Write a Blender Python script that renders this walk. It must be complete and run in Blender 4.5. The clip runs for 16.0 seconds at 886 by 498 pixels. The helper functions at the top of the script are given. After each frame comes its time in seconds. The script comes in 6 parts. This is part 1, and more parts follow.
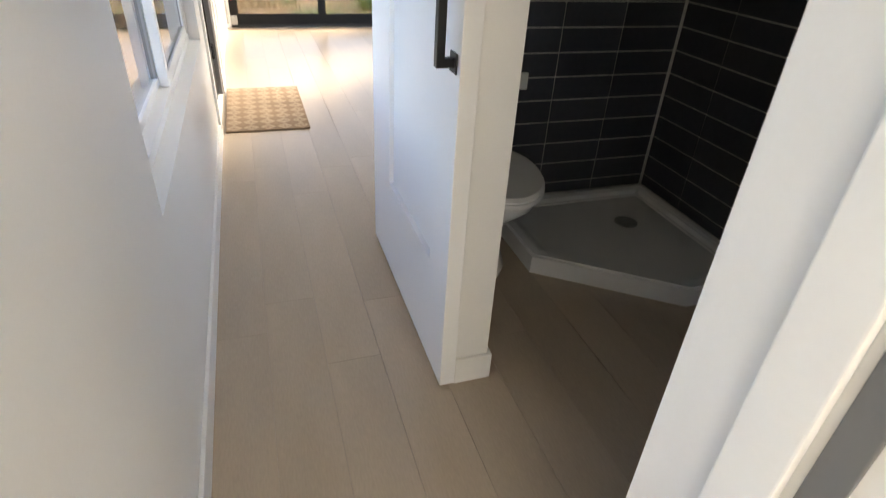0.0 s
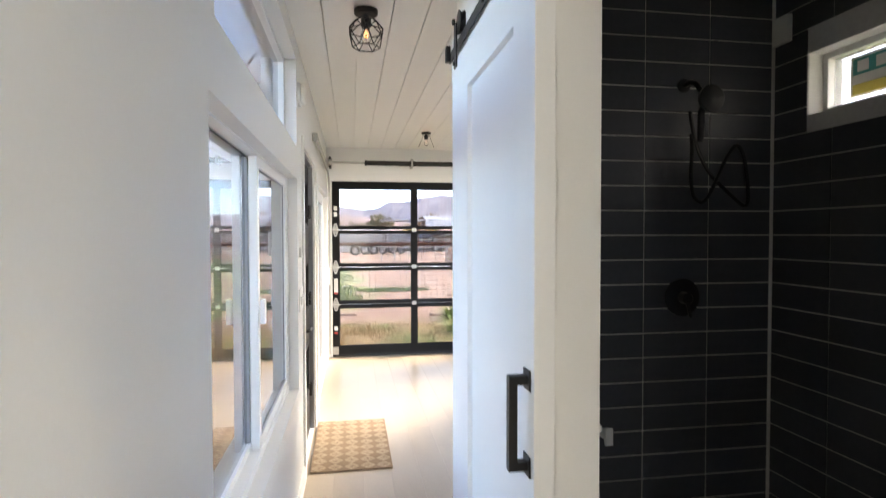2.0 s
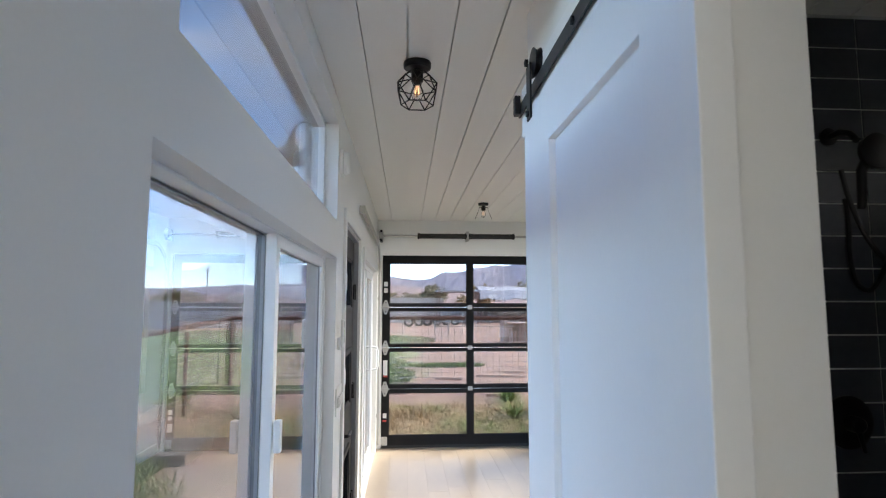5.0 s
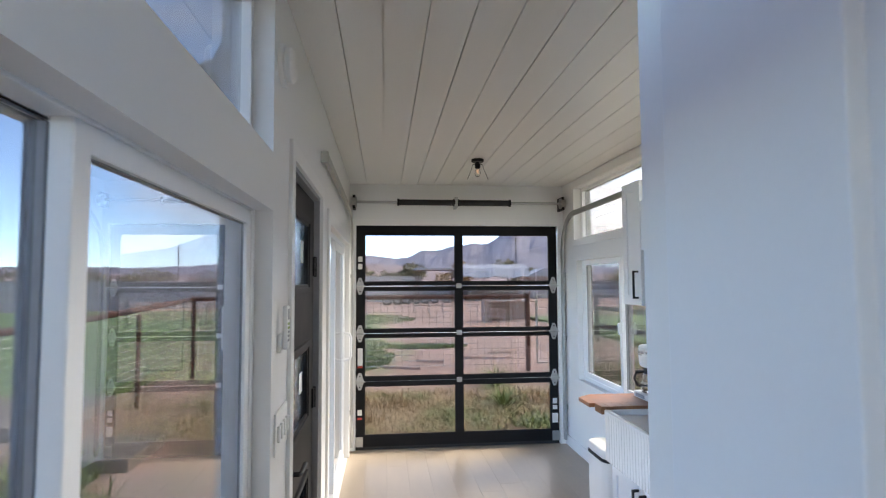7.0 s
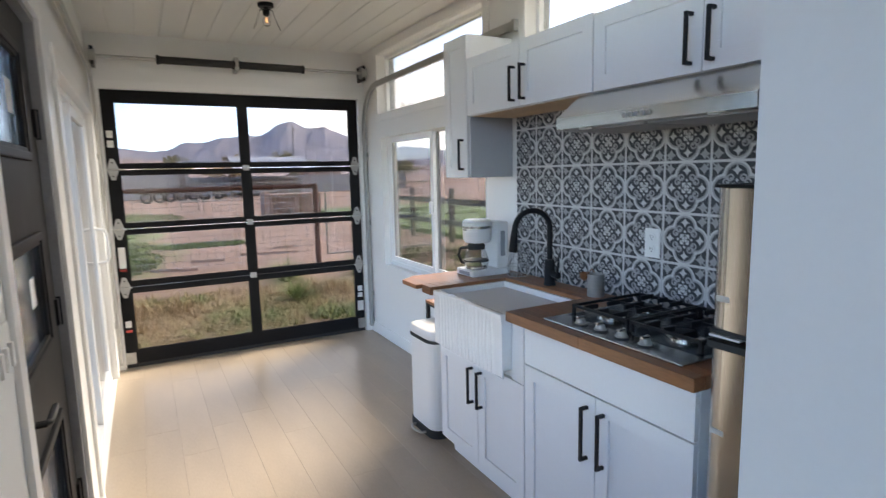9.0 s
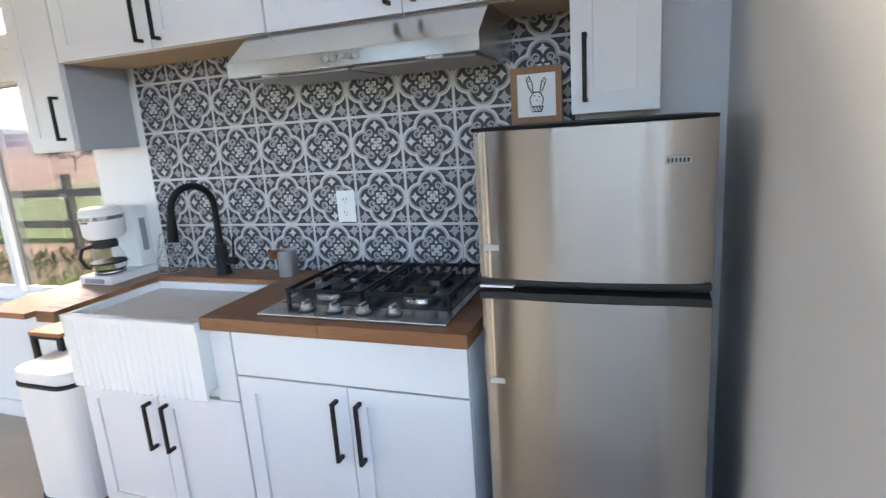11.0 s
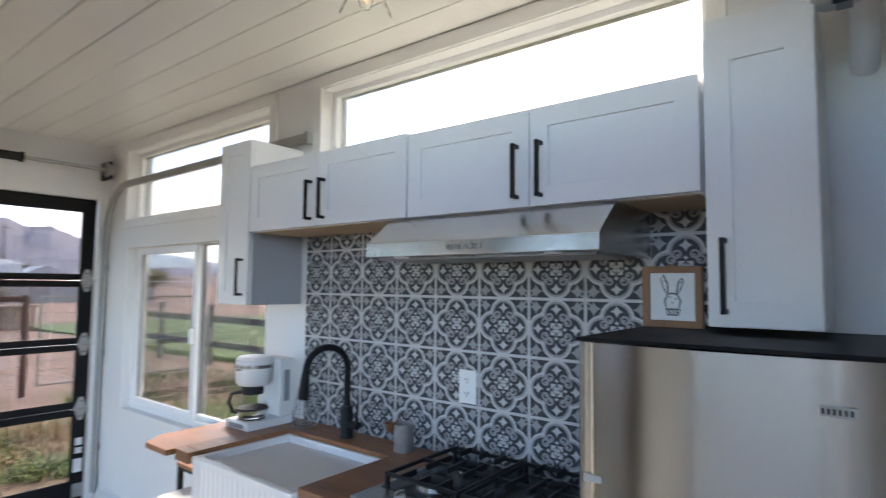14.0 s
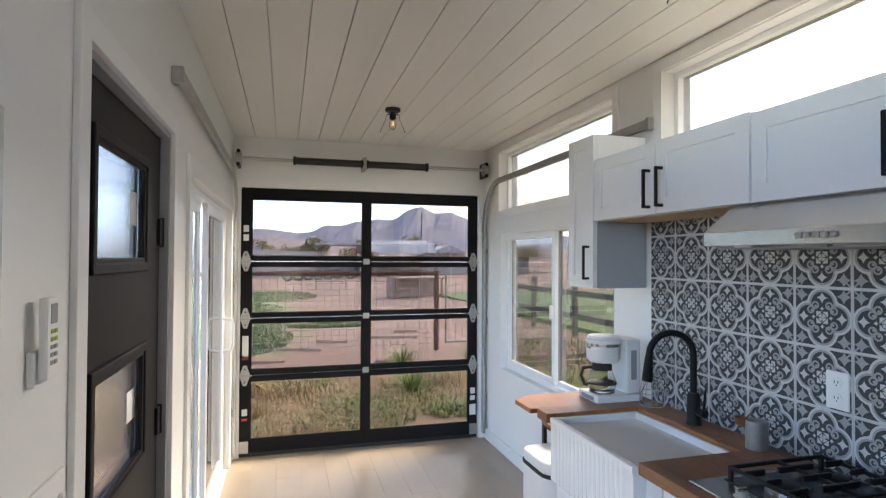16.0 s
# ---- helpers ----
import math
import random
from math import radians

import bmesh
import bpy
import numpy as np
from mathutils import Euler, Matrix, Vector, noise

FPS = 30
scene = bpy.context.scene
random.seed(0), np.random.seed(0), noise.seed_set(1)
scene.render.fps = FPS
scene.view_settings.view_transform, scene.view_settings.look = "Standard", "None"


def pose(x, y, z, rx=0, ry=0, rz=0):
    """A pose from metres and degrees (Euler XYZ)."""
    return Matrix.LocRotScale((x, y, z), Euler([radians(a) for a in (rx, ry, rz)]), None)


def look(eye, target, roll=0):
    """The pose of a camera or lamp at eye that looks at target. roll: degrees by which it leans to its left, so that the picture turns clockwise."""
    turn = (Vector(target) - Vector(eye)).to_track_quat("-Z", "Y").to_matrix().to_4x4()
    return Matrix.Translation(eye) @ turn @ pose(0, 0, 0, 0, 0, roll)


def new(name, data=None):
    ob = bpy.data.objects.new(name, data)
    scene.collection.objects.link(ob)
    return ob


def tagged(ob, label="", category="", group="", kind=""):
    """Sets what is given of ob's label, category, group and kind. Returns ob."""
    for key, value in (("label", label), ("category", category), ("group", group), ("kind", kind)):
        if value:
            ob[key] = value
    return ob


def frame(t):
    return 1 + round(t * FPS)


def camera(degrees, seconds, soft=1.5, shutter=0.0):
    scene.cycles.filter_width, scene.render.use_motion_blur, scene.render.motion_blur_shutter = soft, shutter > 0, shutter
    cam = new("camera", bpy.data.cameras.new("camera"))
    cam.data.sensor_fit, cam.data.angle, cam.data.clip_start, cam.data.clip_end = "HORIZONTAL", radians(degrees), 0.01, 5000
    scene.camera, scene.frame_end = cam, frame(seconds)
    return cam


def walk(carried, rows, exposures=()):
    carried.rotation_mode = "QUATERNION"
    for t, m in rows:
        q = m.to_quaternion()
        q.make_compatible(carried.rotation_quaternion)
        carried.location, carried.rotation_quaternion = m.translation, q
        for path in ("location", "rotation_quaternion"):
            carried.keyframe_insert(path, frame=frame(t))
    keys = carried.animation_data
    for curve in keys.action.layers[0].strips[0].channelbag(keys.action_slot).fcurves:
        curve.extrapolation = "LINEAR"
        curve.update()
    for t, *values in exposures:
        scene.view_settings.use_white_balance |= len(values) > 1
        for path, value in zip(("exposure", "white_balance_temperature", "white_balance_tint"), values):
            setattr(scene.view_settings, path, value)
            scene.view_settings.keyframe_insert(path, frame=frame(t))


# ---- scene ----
cam = camera(77.2, 16.0, soft=1.15, shutter=0.3)
PATH = [
    (0, (0.237, -6.691, 1.255), (0.805, -5.092, 0.197), 3.4),
    (0.5, (0.27, -6.767, 1.281), (0.79, -5.007, 0.487), 3.4),
    (1, (0.275, -6.762, 1.31), (0.73, -4.886, 0.789), 3.3),
    (1.5, (0.276, -6.735, 1.357), (0.667, -4.796, 1.058), 1.8),
    (2, (0.284, -6.652, 1.456), (0.609, -4.68, 1.402), -0.1),
    (2.5, (0.269, -6.626, 1.535), (0.543, -4.649, 1.67), -0.8),
    (3, (0.27, -6.62, 1.551), (0.495, -4.645, 1.762), -0.7),
    (3.5, (0.268, -6.555, 1.536), (0.463, -4.576, 1.744), 0.2),
    (6, (0.344, -5.727, 1.553), (0.456, -3.738, 1.727), -0.4),
    (6.5, (0.311, -5.467, 1.559), (0.448, -3.474, 1.669), -0.7),
    (7, (0.321, -5.248, 1.539), (0.532, -3.262, 1.659), -0.3),
    (7.5, (0.366, -5.04, 1.533), (0.657, -3.063, 1.611), -0.1),
    (8, (0.355, -4.916, 1.500), (0.818, -2.970, 1.524), 0.2),
    (8.5, (0.300, -4.815, 1.468), (1.020, -2.951, 1.372), -0.2),
    (9, (0.265, -4.743, 1.429), (1.204, -2.999, 1.157), -1.3),
    (11.5, (0.245, -4.204, 1.398), (2.143, -3.692, 1.033), -3.4),
    (12, (0.286, -4.233, 1.443), (2.208, -3.699, 1.294), -1.9),
    (12.5, (0.292, -4.243, 1.472), (2.226, -3.748, 1.591), -0.2),
    (13, (0.282, -4.243, 1.495), (2.197, -3.722, 1.743), -0.3),
    (13.5, (0.307, -4.264, 1.497), (2.144, -3.494, 1.676), -0.9),
    (14, (0.408, -4.363, 1.488), (1.982, -3.136, 1.622), 0.5),
    (14.5, (0.419, -4.438, 1.533), (1.623, -2.855, 1.74), 0.9),
    (15, (0.394, -4.492, 1.539), (1.246, -2.706, 1.832), -0.0),
    (15.5, (0.376, -4.523, 1.538), (1.013, -2.635, 1.709), 0.1),
    (16, (0.389, -4.534, 1.536), (0.936, -2.61, 1.57), 0.3),
]
walk(cam, [(t, look(eye, target, roll)) for t, eye, target, roll in PATH],
     exposures=[(0.0, 5.5, 8400, 11), (1.0, 5.45, 8200, 10), (2.5, 5.6, 7800, 9), (3.5, 5.45, 7500, 8), (6.0, 4.65, 6800, 8), (7.5, 4.55, 7300, 10), (9.0, 4.5, 7600, 10),
                (11.5, 5.3, 8300, 12), (12.5, 5.1, 7500, 11), (13.5, 4.75, 7300, 10), (14.5, 4.6, 7500, 10), (16.0, 4.6, 7700, 11)])

# ---- world and light ----
world = bpy.data.worlds.new("sky")
scene.world = world
world.use_nodes = True
WN, WL = world.node_tree.nodes, world.node_tree.links
WN.clear()


def wnode(kind, **values):
    n = WN.new(kind)
    for k, v in values.items():
        n.inputs[k].default_value = v
    return n


SUN_ELEVATION, SUN_TURN = radians(28), radians(57)
sky = WN.new("ShaderNodeTexSky")
sky.sky_type, sky.sun_disc = "NISHITA", False
sky.sun_elevation, sky.sun_rotation = SUN_ELEVATION, SUN_TURN
sky.air_density, sky.dust_density, sky.ozone_density, sky.altitude = 0.62, 0.08, 2.6, 1200
w_co = WN.new("ShaderNodeTexCoord")
w_map = wnode("ShaderNodeMapping")
w_map.inputs["Scale"].default_value = (1.0, 1.0, 3.2)
w_noise = wnode("ShaderNodeTexNoise", Scale=2.1, Detail=7.0, Roughness=0.58)
w_ramp = WN.new("ShaderNodeValToRGB")
w_ramp.color_ramp.elements[0].position, w_ramp.color_ramp.elements[1].position = 0.40, 0.66
w_mix = WN.new("ShaderNodeMix")
w_mix.data_type = "RGBA"
w_mix.inputs[7].default_value = (3.0, 3.02, 3.15, 1)
w_bg = wnode("ShaderNodeBackground", Strength=0.10)
w_out = WN.new("ShaderNodeOutputWorld")
WL.new(w_co.outputs["Generated"], w_map.inputs["Vector"])
WL.new(w_map.outputs[0], w_noise.inputs["Vector"])
w_sep = WN.new("ShaderNodeSeparateXYZ")
w_side = WN.new("ShaderNodeMath")
w_side.operation = "MULTIPLY_ADD"
w_side.inputs[1].default_value = 0.30
WL.new(w_co.outputs["Generated"], w_sep.inputs[0])
WL.new(w_sep.outputs[0], w_side.inputs[0])
WL.new(w_noise.outputs["Fac"], w_side.inputs[2])
w_bank = wnode("ShaderNodeMapRange")
w_bank.inputs["From Min"].default_value, w_bank.inputs["From Max"].default_value = 0.0, 0.07
w_bank.inputs["To Min"].default_value, w_bank.inputs["To Max"].default_value = 0.14, 0.0
w_sum = WN.new("ShaderNodeMath")
WL.new(w_sep.outputs[2], w_bank.inputs["Value"])
WL.new(w_side.outputs[0], w_sum.inputs[0])
WL.new(w_bank.outputs[0], w_sum.inputs[1])
WL.new(w_sum.outputs[0], w_ramp.inputs["Fac"])
WL.new(w_ramp.outputs["Color"], w_mix.inputs[0])
WL.new(sky.outputs[0], w_mix.inputs[6])
w_sun = WN.new("ShaderNodeVectorMath")
w_sun.operation = "DOT_PRODUCT"
w_sun.inputs[1].default_value = (math.sin(SUN_TURN) * math.cos(SUN_ELEVATION), math.cos(SUN_TURN) * math.cos(SUN_ELEVATION), math.sin(SUN_ELEVATION))
w_near = wnode("ShaderNodeMapRange")
w_near.interpolation_type = "SMOOTHSTEP"
w_near.inputs["From Min"].default_value, w_near.inputs["From Max"].default_value = 0.35, 1.0
w_near.inputs["To Min"].default_value, w_near.inputs["To Max"].default_value = 1.0, 2.1
w_glow = WN.new("ShaderNodeVectorMath")
w_glow.operation = "SCALE"
WL.new(w_co.outputs["Generated"], w_sun.inputs[0])
WL.new(w_sun.outputs["Value"], w_near.inputs["Value"])
WL.new(w_mix.outputs[2], w_glow.inputs[0])
WL.new(w_near.outputs[0], w_glow.inputs["Scale"])
WL.new(w_glow.outputs[0], w_bg.inputs["Color"])
WL.new(w_bg.outputs[0], w_out.inputs["Surface"])

sun_data = bpy.data.lights.new("sun", "SUN")
sun_data.energy, sun_data.angle, sun_data.color = 0.48, radians(30), (1.0, 0.96, 0.90)
sun = new("sun", sun_data)
sun.matrix_world = look((20 * math.sin(SUN_TURN), 20 * math.cos(SUN_TURN), 20 * math.tan(SUN_ELEVATION)), (0, 0, 0))


def window_light(name, kind_portal, centre, towards, width, height, watts=0.0):
    """The sky's light at an opening: a portal that only guides it, or an added soft fill lamp that stands in for it."""
    data = bpy.data.lights.new(name, "AREA")
    data.shape, data.size, data.size_y = "RECTANGLE", width, height
    data.cycles.is_portal = kind_portal
    if not kind_portal:
        data.energy, data.color = watts, (0.94, 0.97, 1.0)
    new(name, data).matrix_world = look(centre, towards)


window_light("portal_garage_door", True, (1.03, 0.16, 1.05), (1.03, -3, 1.05), 1.95, 2.05)
window_light("portal_kitchen_window", True, (2.22, -1.16, 1.195), (0, -1.16, 1.195), 1.6, 1.07)
window_light("portal_kitchen_transom", True, (2.22, -3.185, 2.165), (0, -3.185, 2.165), 1.65, 0.47)
window_light("portal_window_transom", True, (2.22, -1.15, 2.155), (0, -1.15, 2.155), 1.62, 0.47)
window_light("portal_hall_window", True, (-0.16, -4.53, 1.185), (2, -4.53, 1.185), 1.86, 1.13)
window_light("portal_hall_transom", True, (-0.16, -4.505, 2.15), (2, -4.505, 2.15), 1.79, 0.46)
window_light("portal_patio_door", True, (-0.16, -1.1, 0.94), (2, -1.1, 0.94), 1.8, 1.88)
window_light("portal_shower_window", True, (2.22, -4.985, 2.04), (0, -4.985, 2.04), 0.53, 0.24)
# Fill lamps added behind the walk, at assumed windows, to brighten the hall.
window_light("hall_fill_west", False, (-0.05, -8.425, 1.36), (2, -8.425, 1.36), 1.25, 1.38, 0.6)
window_light("hall_fill_east", False, (2.11, -8.425, 1.36), (0, -8.425, 1.36), 1.25, 1.38, 1.9)


# ---- materials ----
def material(name, colour, rough=0.5, metal=0.0, vary=0.08, scale=3.0, fine=60.0, bump=0.05, stretch=(1, 1, 1), coat=0.0, per=0.0, tone=None, uneven=0.06):
    """A surface with broad and fine variation of colour and a fine relief; per: how far alike pieces differ."""
    m = bpy.data.materials.new(name)
    m.use_nodes = True
    N, L = m.node_tree.nodes, m.node_tree.links
    b = N["Principled BSDF"]
    b.inputs["Roughness"].default_value, b.inputs["Metallic"].default_value = rough, metal
    b.inputs["Coat Weight"].default_value = coat
    co = N.new("ShaderNodeTexCoord")
    mp = N.new("ShaderNodeMapping")
    mp.inputs["Scale"].default_value = stretch
    L.new(co.outputs["Object"], mp.inputs["Vector"])
    broad, grain = N.new("ShaderNodeTexNoise"), N.new("ShaderNodeTexNoise")
    broad.inputs["Scale"].default_value, broad.inputs["Detail"].default_value = scale, 4
    grain.inputs["Scale"].default_value, grain.inputs["Detail"].default_value = fine, 5
    for n in (broad, grain):
        L.new(mp.outputs[0], n.inputs["Vector"])
    mix = N.new("ShaderNodeMix")
    mix.data_type = "FLOAT"
    mix.inputs[0].default_value = 0.4
    L.new(broad.outputs["Fac"], mix.inputs[2])
    L.new(grain.outputs["Fac"], mix.inputs[3])
    ramp = N.new("ShaderNodeValToRGB")
    other = tone or tuple(c * (1 - 2.2 * vary) for c in colour)
    ramp.color_ramp.elements[0].position, ramp.color_ramp.elements[1].position = 0.32, 0.62
    ramp.color_ramp.elements[0].color, ramp.color_ramp.elements[1].color = (*other, 1), (*colour, 1)
    L.new(mix.outputs[0], ramp.inputs["Fac"])
    last = ramp.outputs["Color"]
    if per:
        info = N.new("ShaderNodeObjectInfo")
        hsv = N.new("ShaderNodeHueSaturation")
        rng = N.new("ShaderNodeMapRange")
        rng.inputs["To Min"].default_value, rng.inputs["To Max"].default_value = 1 - per, 1 + per
        L.new(info.outputs["Random"], rng.inputs["Value"])
        L.new(rng.outputs[0], hsv.inputs["Value"])
        L.new(last, hsv.inputs["Color"])
        last = hsv.outputs[0]
    L.new(last, b.inputs["Base Color"])
    rr = N.new("ShaderNodeMapRange")
    rr.inputs["To Min"].default_value, rr.inputs["To Max"].default_value = max(rough - uneven, 0.02), min(rough + uneven, 1)
    L.new(broad.outputs["Fac"], rr.inputs["Value"])
    L.new(rr.outputs[0], b.inputs["Roughness"])
    if bump:
        bm_ = N.new("ShaderNodeBump")
        bm_.inputs["Strength"].default_value, bm_.inputs["Distance"].default_value = bump, 0.002
        L.new(grain.outputs["Fac"], bm_.inputs["Height"])
        L.new(bm_.outputs[0], b.inputs["Normal"])
    return m


def glass(name, colour=(1, 1, 1), rough=0.0):
    m = bpy.data.materials.new(name)
    m.use_nodes = True
    b = m.node_tree.nodes["Principled BSDF"]
    b.inputs["Base Color"].default_value = (*colour, 1)
    b.inputs["Transmission Weight"].default_value, b.inputs["Roughness"].default_value, b.inputs["IOR"].default_value = 1.0, rough, 1.45
    return m


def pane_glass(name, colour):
    """Flat double glazing: see-through glass whose colour dims the view out, under a mirror gloss that grows towards
    grazing angles.
    """
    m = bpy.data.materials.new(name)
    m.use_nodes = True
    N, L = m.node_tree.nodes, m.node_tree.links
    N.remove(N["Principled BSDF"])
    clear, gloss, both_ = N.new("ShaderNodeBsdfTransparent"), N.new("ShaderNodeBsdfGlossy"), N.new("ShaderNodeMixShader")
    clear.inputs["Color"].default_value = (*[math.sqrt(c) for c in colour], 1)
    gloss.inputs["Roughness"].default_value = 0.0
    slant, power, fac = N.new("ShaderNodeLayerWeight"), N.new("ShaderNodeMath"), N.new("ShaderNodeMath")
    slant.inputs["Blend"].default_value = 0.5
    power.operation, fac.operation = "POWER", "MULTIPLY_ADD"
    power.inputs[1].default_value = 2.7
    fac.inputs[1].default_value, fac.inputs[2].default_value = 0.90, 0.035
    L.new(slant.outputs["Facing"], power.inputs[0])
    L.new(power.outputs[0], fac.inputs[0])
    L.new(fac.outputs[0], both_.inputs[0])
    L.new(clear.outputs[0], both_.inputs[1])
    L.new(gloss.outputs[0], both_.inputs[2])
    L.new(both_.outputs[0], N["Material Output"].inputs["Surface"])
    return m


def glowing(name, colour, strength):
    m = bpy.data.materials.new(name)
    m.use_nodes = True
    b = m.node_tree.nodes["Principled BSDF"]
    b.inputs["Emission Color"].default_value, b.inputs["Emission Strength"].default_value = (*colour, 1), strength
    return m


WALL = material("wall_paint", (0.80, 0.80, 0.79), 0.40, vary=0.012, scale=1.2, fine=140, bump=0.06, uneven=0.03)
TRIM = material("trim_paint", (0.82, 0.82, 0.81), 0.33, vary=0.012, scale=2, fine=90, bump=0.03)
CEIL = material("ceiling_paint", (0.78, 0.77, 0.74), 0.30, uneven=0.02, vary=0.02, scale=1.5, fine=70, bump=0.05, stretch=(4, 0.6, 1))
PLANK = material("vinyl_plank", (0.48, 0.39, 0.30), 0.30, vary=0.08, scale=1.8, fine=50, bump=0.03, stretch=(4, 0.7, 1), per=0.035)
GAP = material("floor_joint", (0.36, 0.30, 0.245), 0.8, vary=0.05)
DOORPAINT = material("satin_white_paint", (0.80, 0.81, 0.82), 0.36, vary=0.010, scale=1.5, fine=90, bump=0.0, uneven=0.015)
CABINET = material("cabinet_paint", (0.80, 0.80, 0.80), 0.34, vary=0.012, scale=2, fine=80, bump=0.03)
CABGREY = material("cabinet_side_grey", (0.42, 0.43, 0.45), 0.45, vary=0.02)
RAWPLY = material("raw_plywood", (0.55, 0.40, 0.25), 0.6, vary=0.10, stretch=(3, 0.6, 3))
BLACK = material("matte_black_metal", (0.018, 0.018, 0.020), 0.42, 0.6, vary=0.1, bump=0.04)
BLACKALU = material("black_aluminium", (0.012, 0.012, 0.013), 0.5, 0.2, vary=0.1, bump=0.03)
DARKDOOR = material("dark_grey_paint", (0.015, 0.0145, 0.015), 0.46, vary=0.06, fine=70, bump=0.05)
VINYL = material("white_vinyl", (0.82, 0.83, 0.84), 0.30, vary=0.01, bump=0.02)
GREYMETAL = material("galvanised_steel", (0.48, 0.48, 0.47), 0.42, 0.9, vary=0.08, scale=8)
STEEL = material("brushed_steel", (0.50, 0.49, 0.47), 0.15, 1.0, vary=0.02, scale=2, fine=160, bump=0.0, stretch=(1, 14, 0.3), uneven=0.02)
def brushed(m, rough, aniso):
    """Brushed sheet with a level grain: reflections are drawn out up and down."""
    b = m.node_tree.nodes["Principled BSDF"]
    for link in list(b.inputs["Roughness"].links):
        m.node_tree.links.remove(link)
    b.inputs["Roughness"].default_value, b.inputs["Anisotropic"].default_value = rough, aniso
    up = m.node_tree.nodes.new("ShaderNodeCombineXYZ")
    up.inputs[2].default_value = 1.0
    m.node_tree.links.new(up.outputs[0], b.inputs["Tangent"])


brushed(STEEL, 0.24, 1.0)
STEELH = material("hood_steel", (0.60, 0.60, 0.59), 0.24, 1.0, vary=0.03, scale=2, fine=160, bump=0.02, stretch=(1, 14, 1))
WALNUT = material("oiled_butcher_block", (0.30, 0.125, 0.055), 0.34, vary=0.16, scale=4, fine=34, bump=0.06, stretch=(5, 0.8, 5), per=0.22)
PORCELAIN = material("white_porcelain", (0.83, 0.83, 0.82), 0.12, vary=0.008, bump=0.0, coat=0.4)
TRAYMAT = material("white_acrylic", (0.78, 0.79, 0.79), 0.3, vary=0.01)
SHOWERTILE = material("black_wall_tile", (0.058, 0.063, 0.078), 0.42, vary=0.12, scale=3, fine=40, bump=0.03, per=0.12)
GROUT = material("grey_grout", (0.66, 0.66, 0.65), 0.85, vary=0.08)
# Dark tint stands in for dimmer outdoor light; shadowless panes pass full daylight.
GLASS = pane_glass("view_dimming_glass", (0.135, 0.137, 0.142))
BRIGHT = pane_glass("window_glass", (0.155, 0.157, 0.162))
CLEAR = glass("clear_glass")
SHADEGLASS = glass("thin_shade_glass")
SHADEGLASS.node_tree.nodes["Principled BSDF"].inputs["IOR"].default_value = 1.05
CARAFE = glass("carafe_glass", (0.86, 0.87, 0.87))
CARAFE.node_tree.nodes["Principled BSDF"].inputs["IOR"].default_value = 1.25
DARKDOOR.node_tree.nodes["Principled BSDF"].inputs["Specular IOR Level"].default_value = 0.12
BLACKALU.node_tree.nodes["Principled BSDF"].inputs["Specular IOR Level"].default_value = 0.15
CLEAR.node_tree.nodes["Principled BSDF"].inputs["IOR"].default_value = 1.12
# Colour dims the view out here too, as in the flat panes.
FROST = glass("patterned_door_glass", (0.21, 0.214, 0.225), 0.16)
RUGMAT = material("woven_rug", (0.30, 0.20, 0.13), 0.95, vary=0.2, fine=220, bump=0.5)
RUGLIGHT = material("rug_pattern", (0.50, 0.38, 0.27), 0.95, vary=0.15, fine=220, bump=0.5)
RUBBER = material("black_rubber", (0.02, 0.02, 0.02), 0.7)
PLASTIC = material("white_plastic", (0.80, 0.80, 0.79), 0.35, vary=0.01)
GREYPLASTIC = material("grey_plastic", (0.30, 0.31, 0.33), 0.4)
DARKTRIM = material("dark_grey_strip", (0.16, 0.16, 0.16), 0.5)
TEAL = material("teal_print", (0.05, 0.32, 0.32), 0.5)
YELLOW = material("yellow_print", (0.60, 0.50, 0.12), 0.5)
PAPER = material("white_label", (0.75, 0.75, 0.74), 0.6, vary=0.03)
REDLABEL = material("red_label", (0.50, 0.05, 0.04), 0.5)
GREENKEY = material("green_key", (0.30, 0.42, 0.08), 0.5)
INK = material("dark_ink", (0.03, 0.03, 0.03), 0.7)
FRAMEWOOD = material("stained_frame_wood", (0.30, 0.15, 0.07), 0.5, vary=0.18, stretch=(4, 4, 1))
BAREBULB = glowing("filament", (1.0, 0.42, 0.12), 0.22)
DIRT = material("dry_red_dirt", (0.52, 0.325, 0.25), 0.95, vary=0.22, scale=0.5, fine=9, bump=0.6)


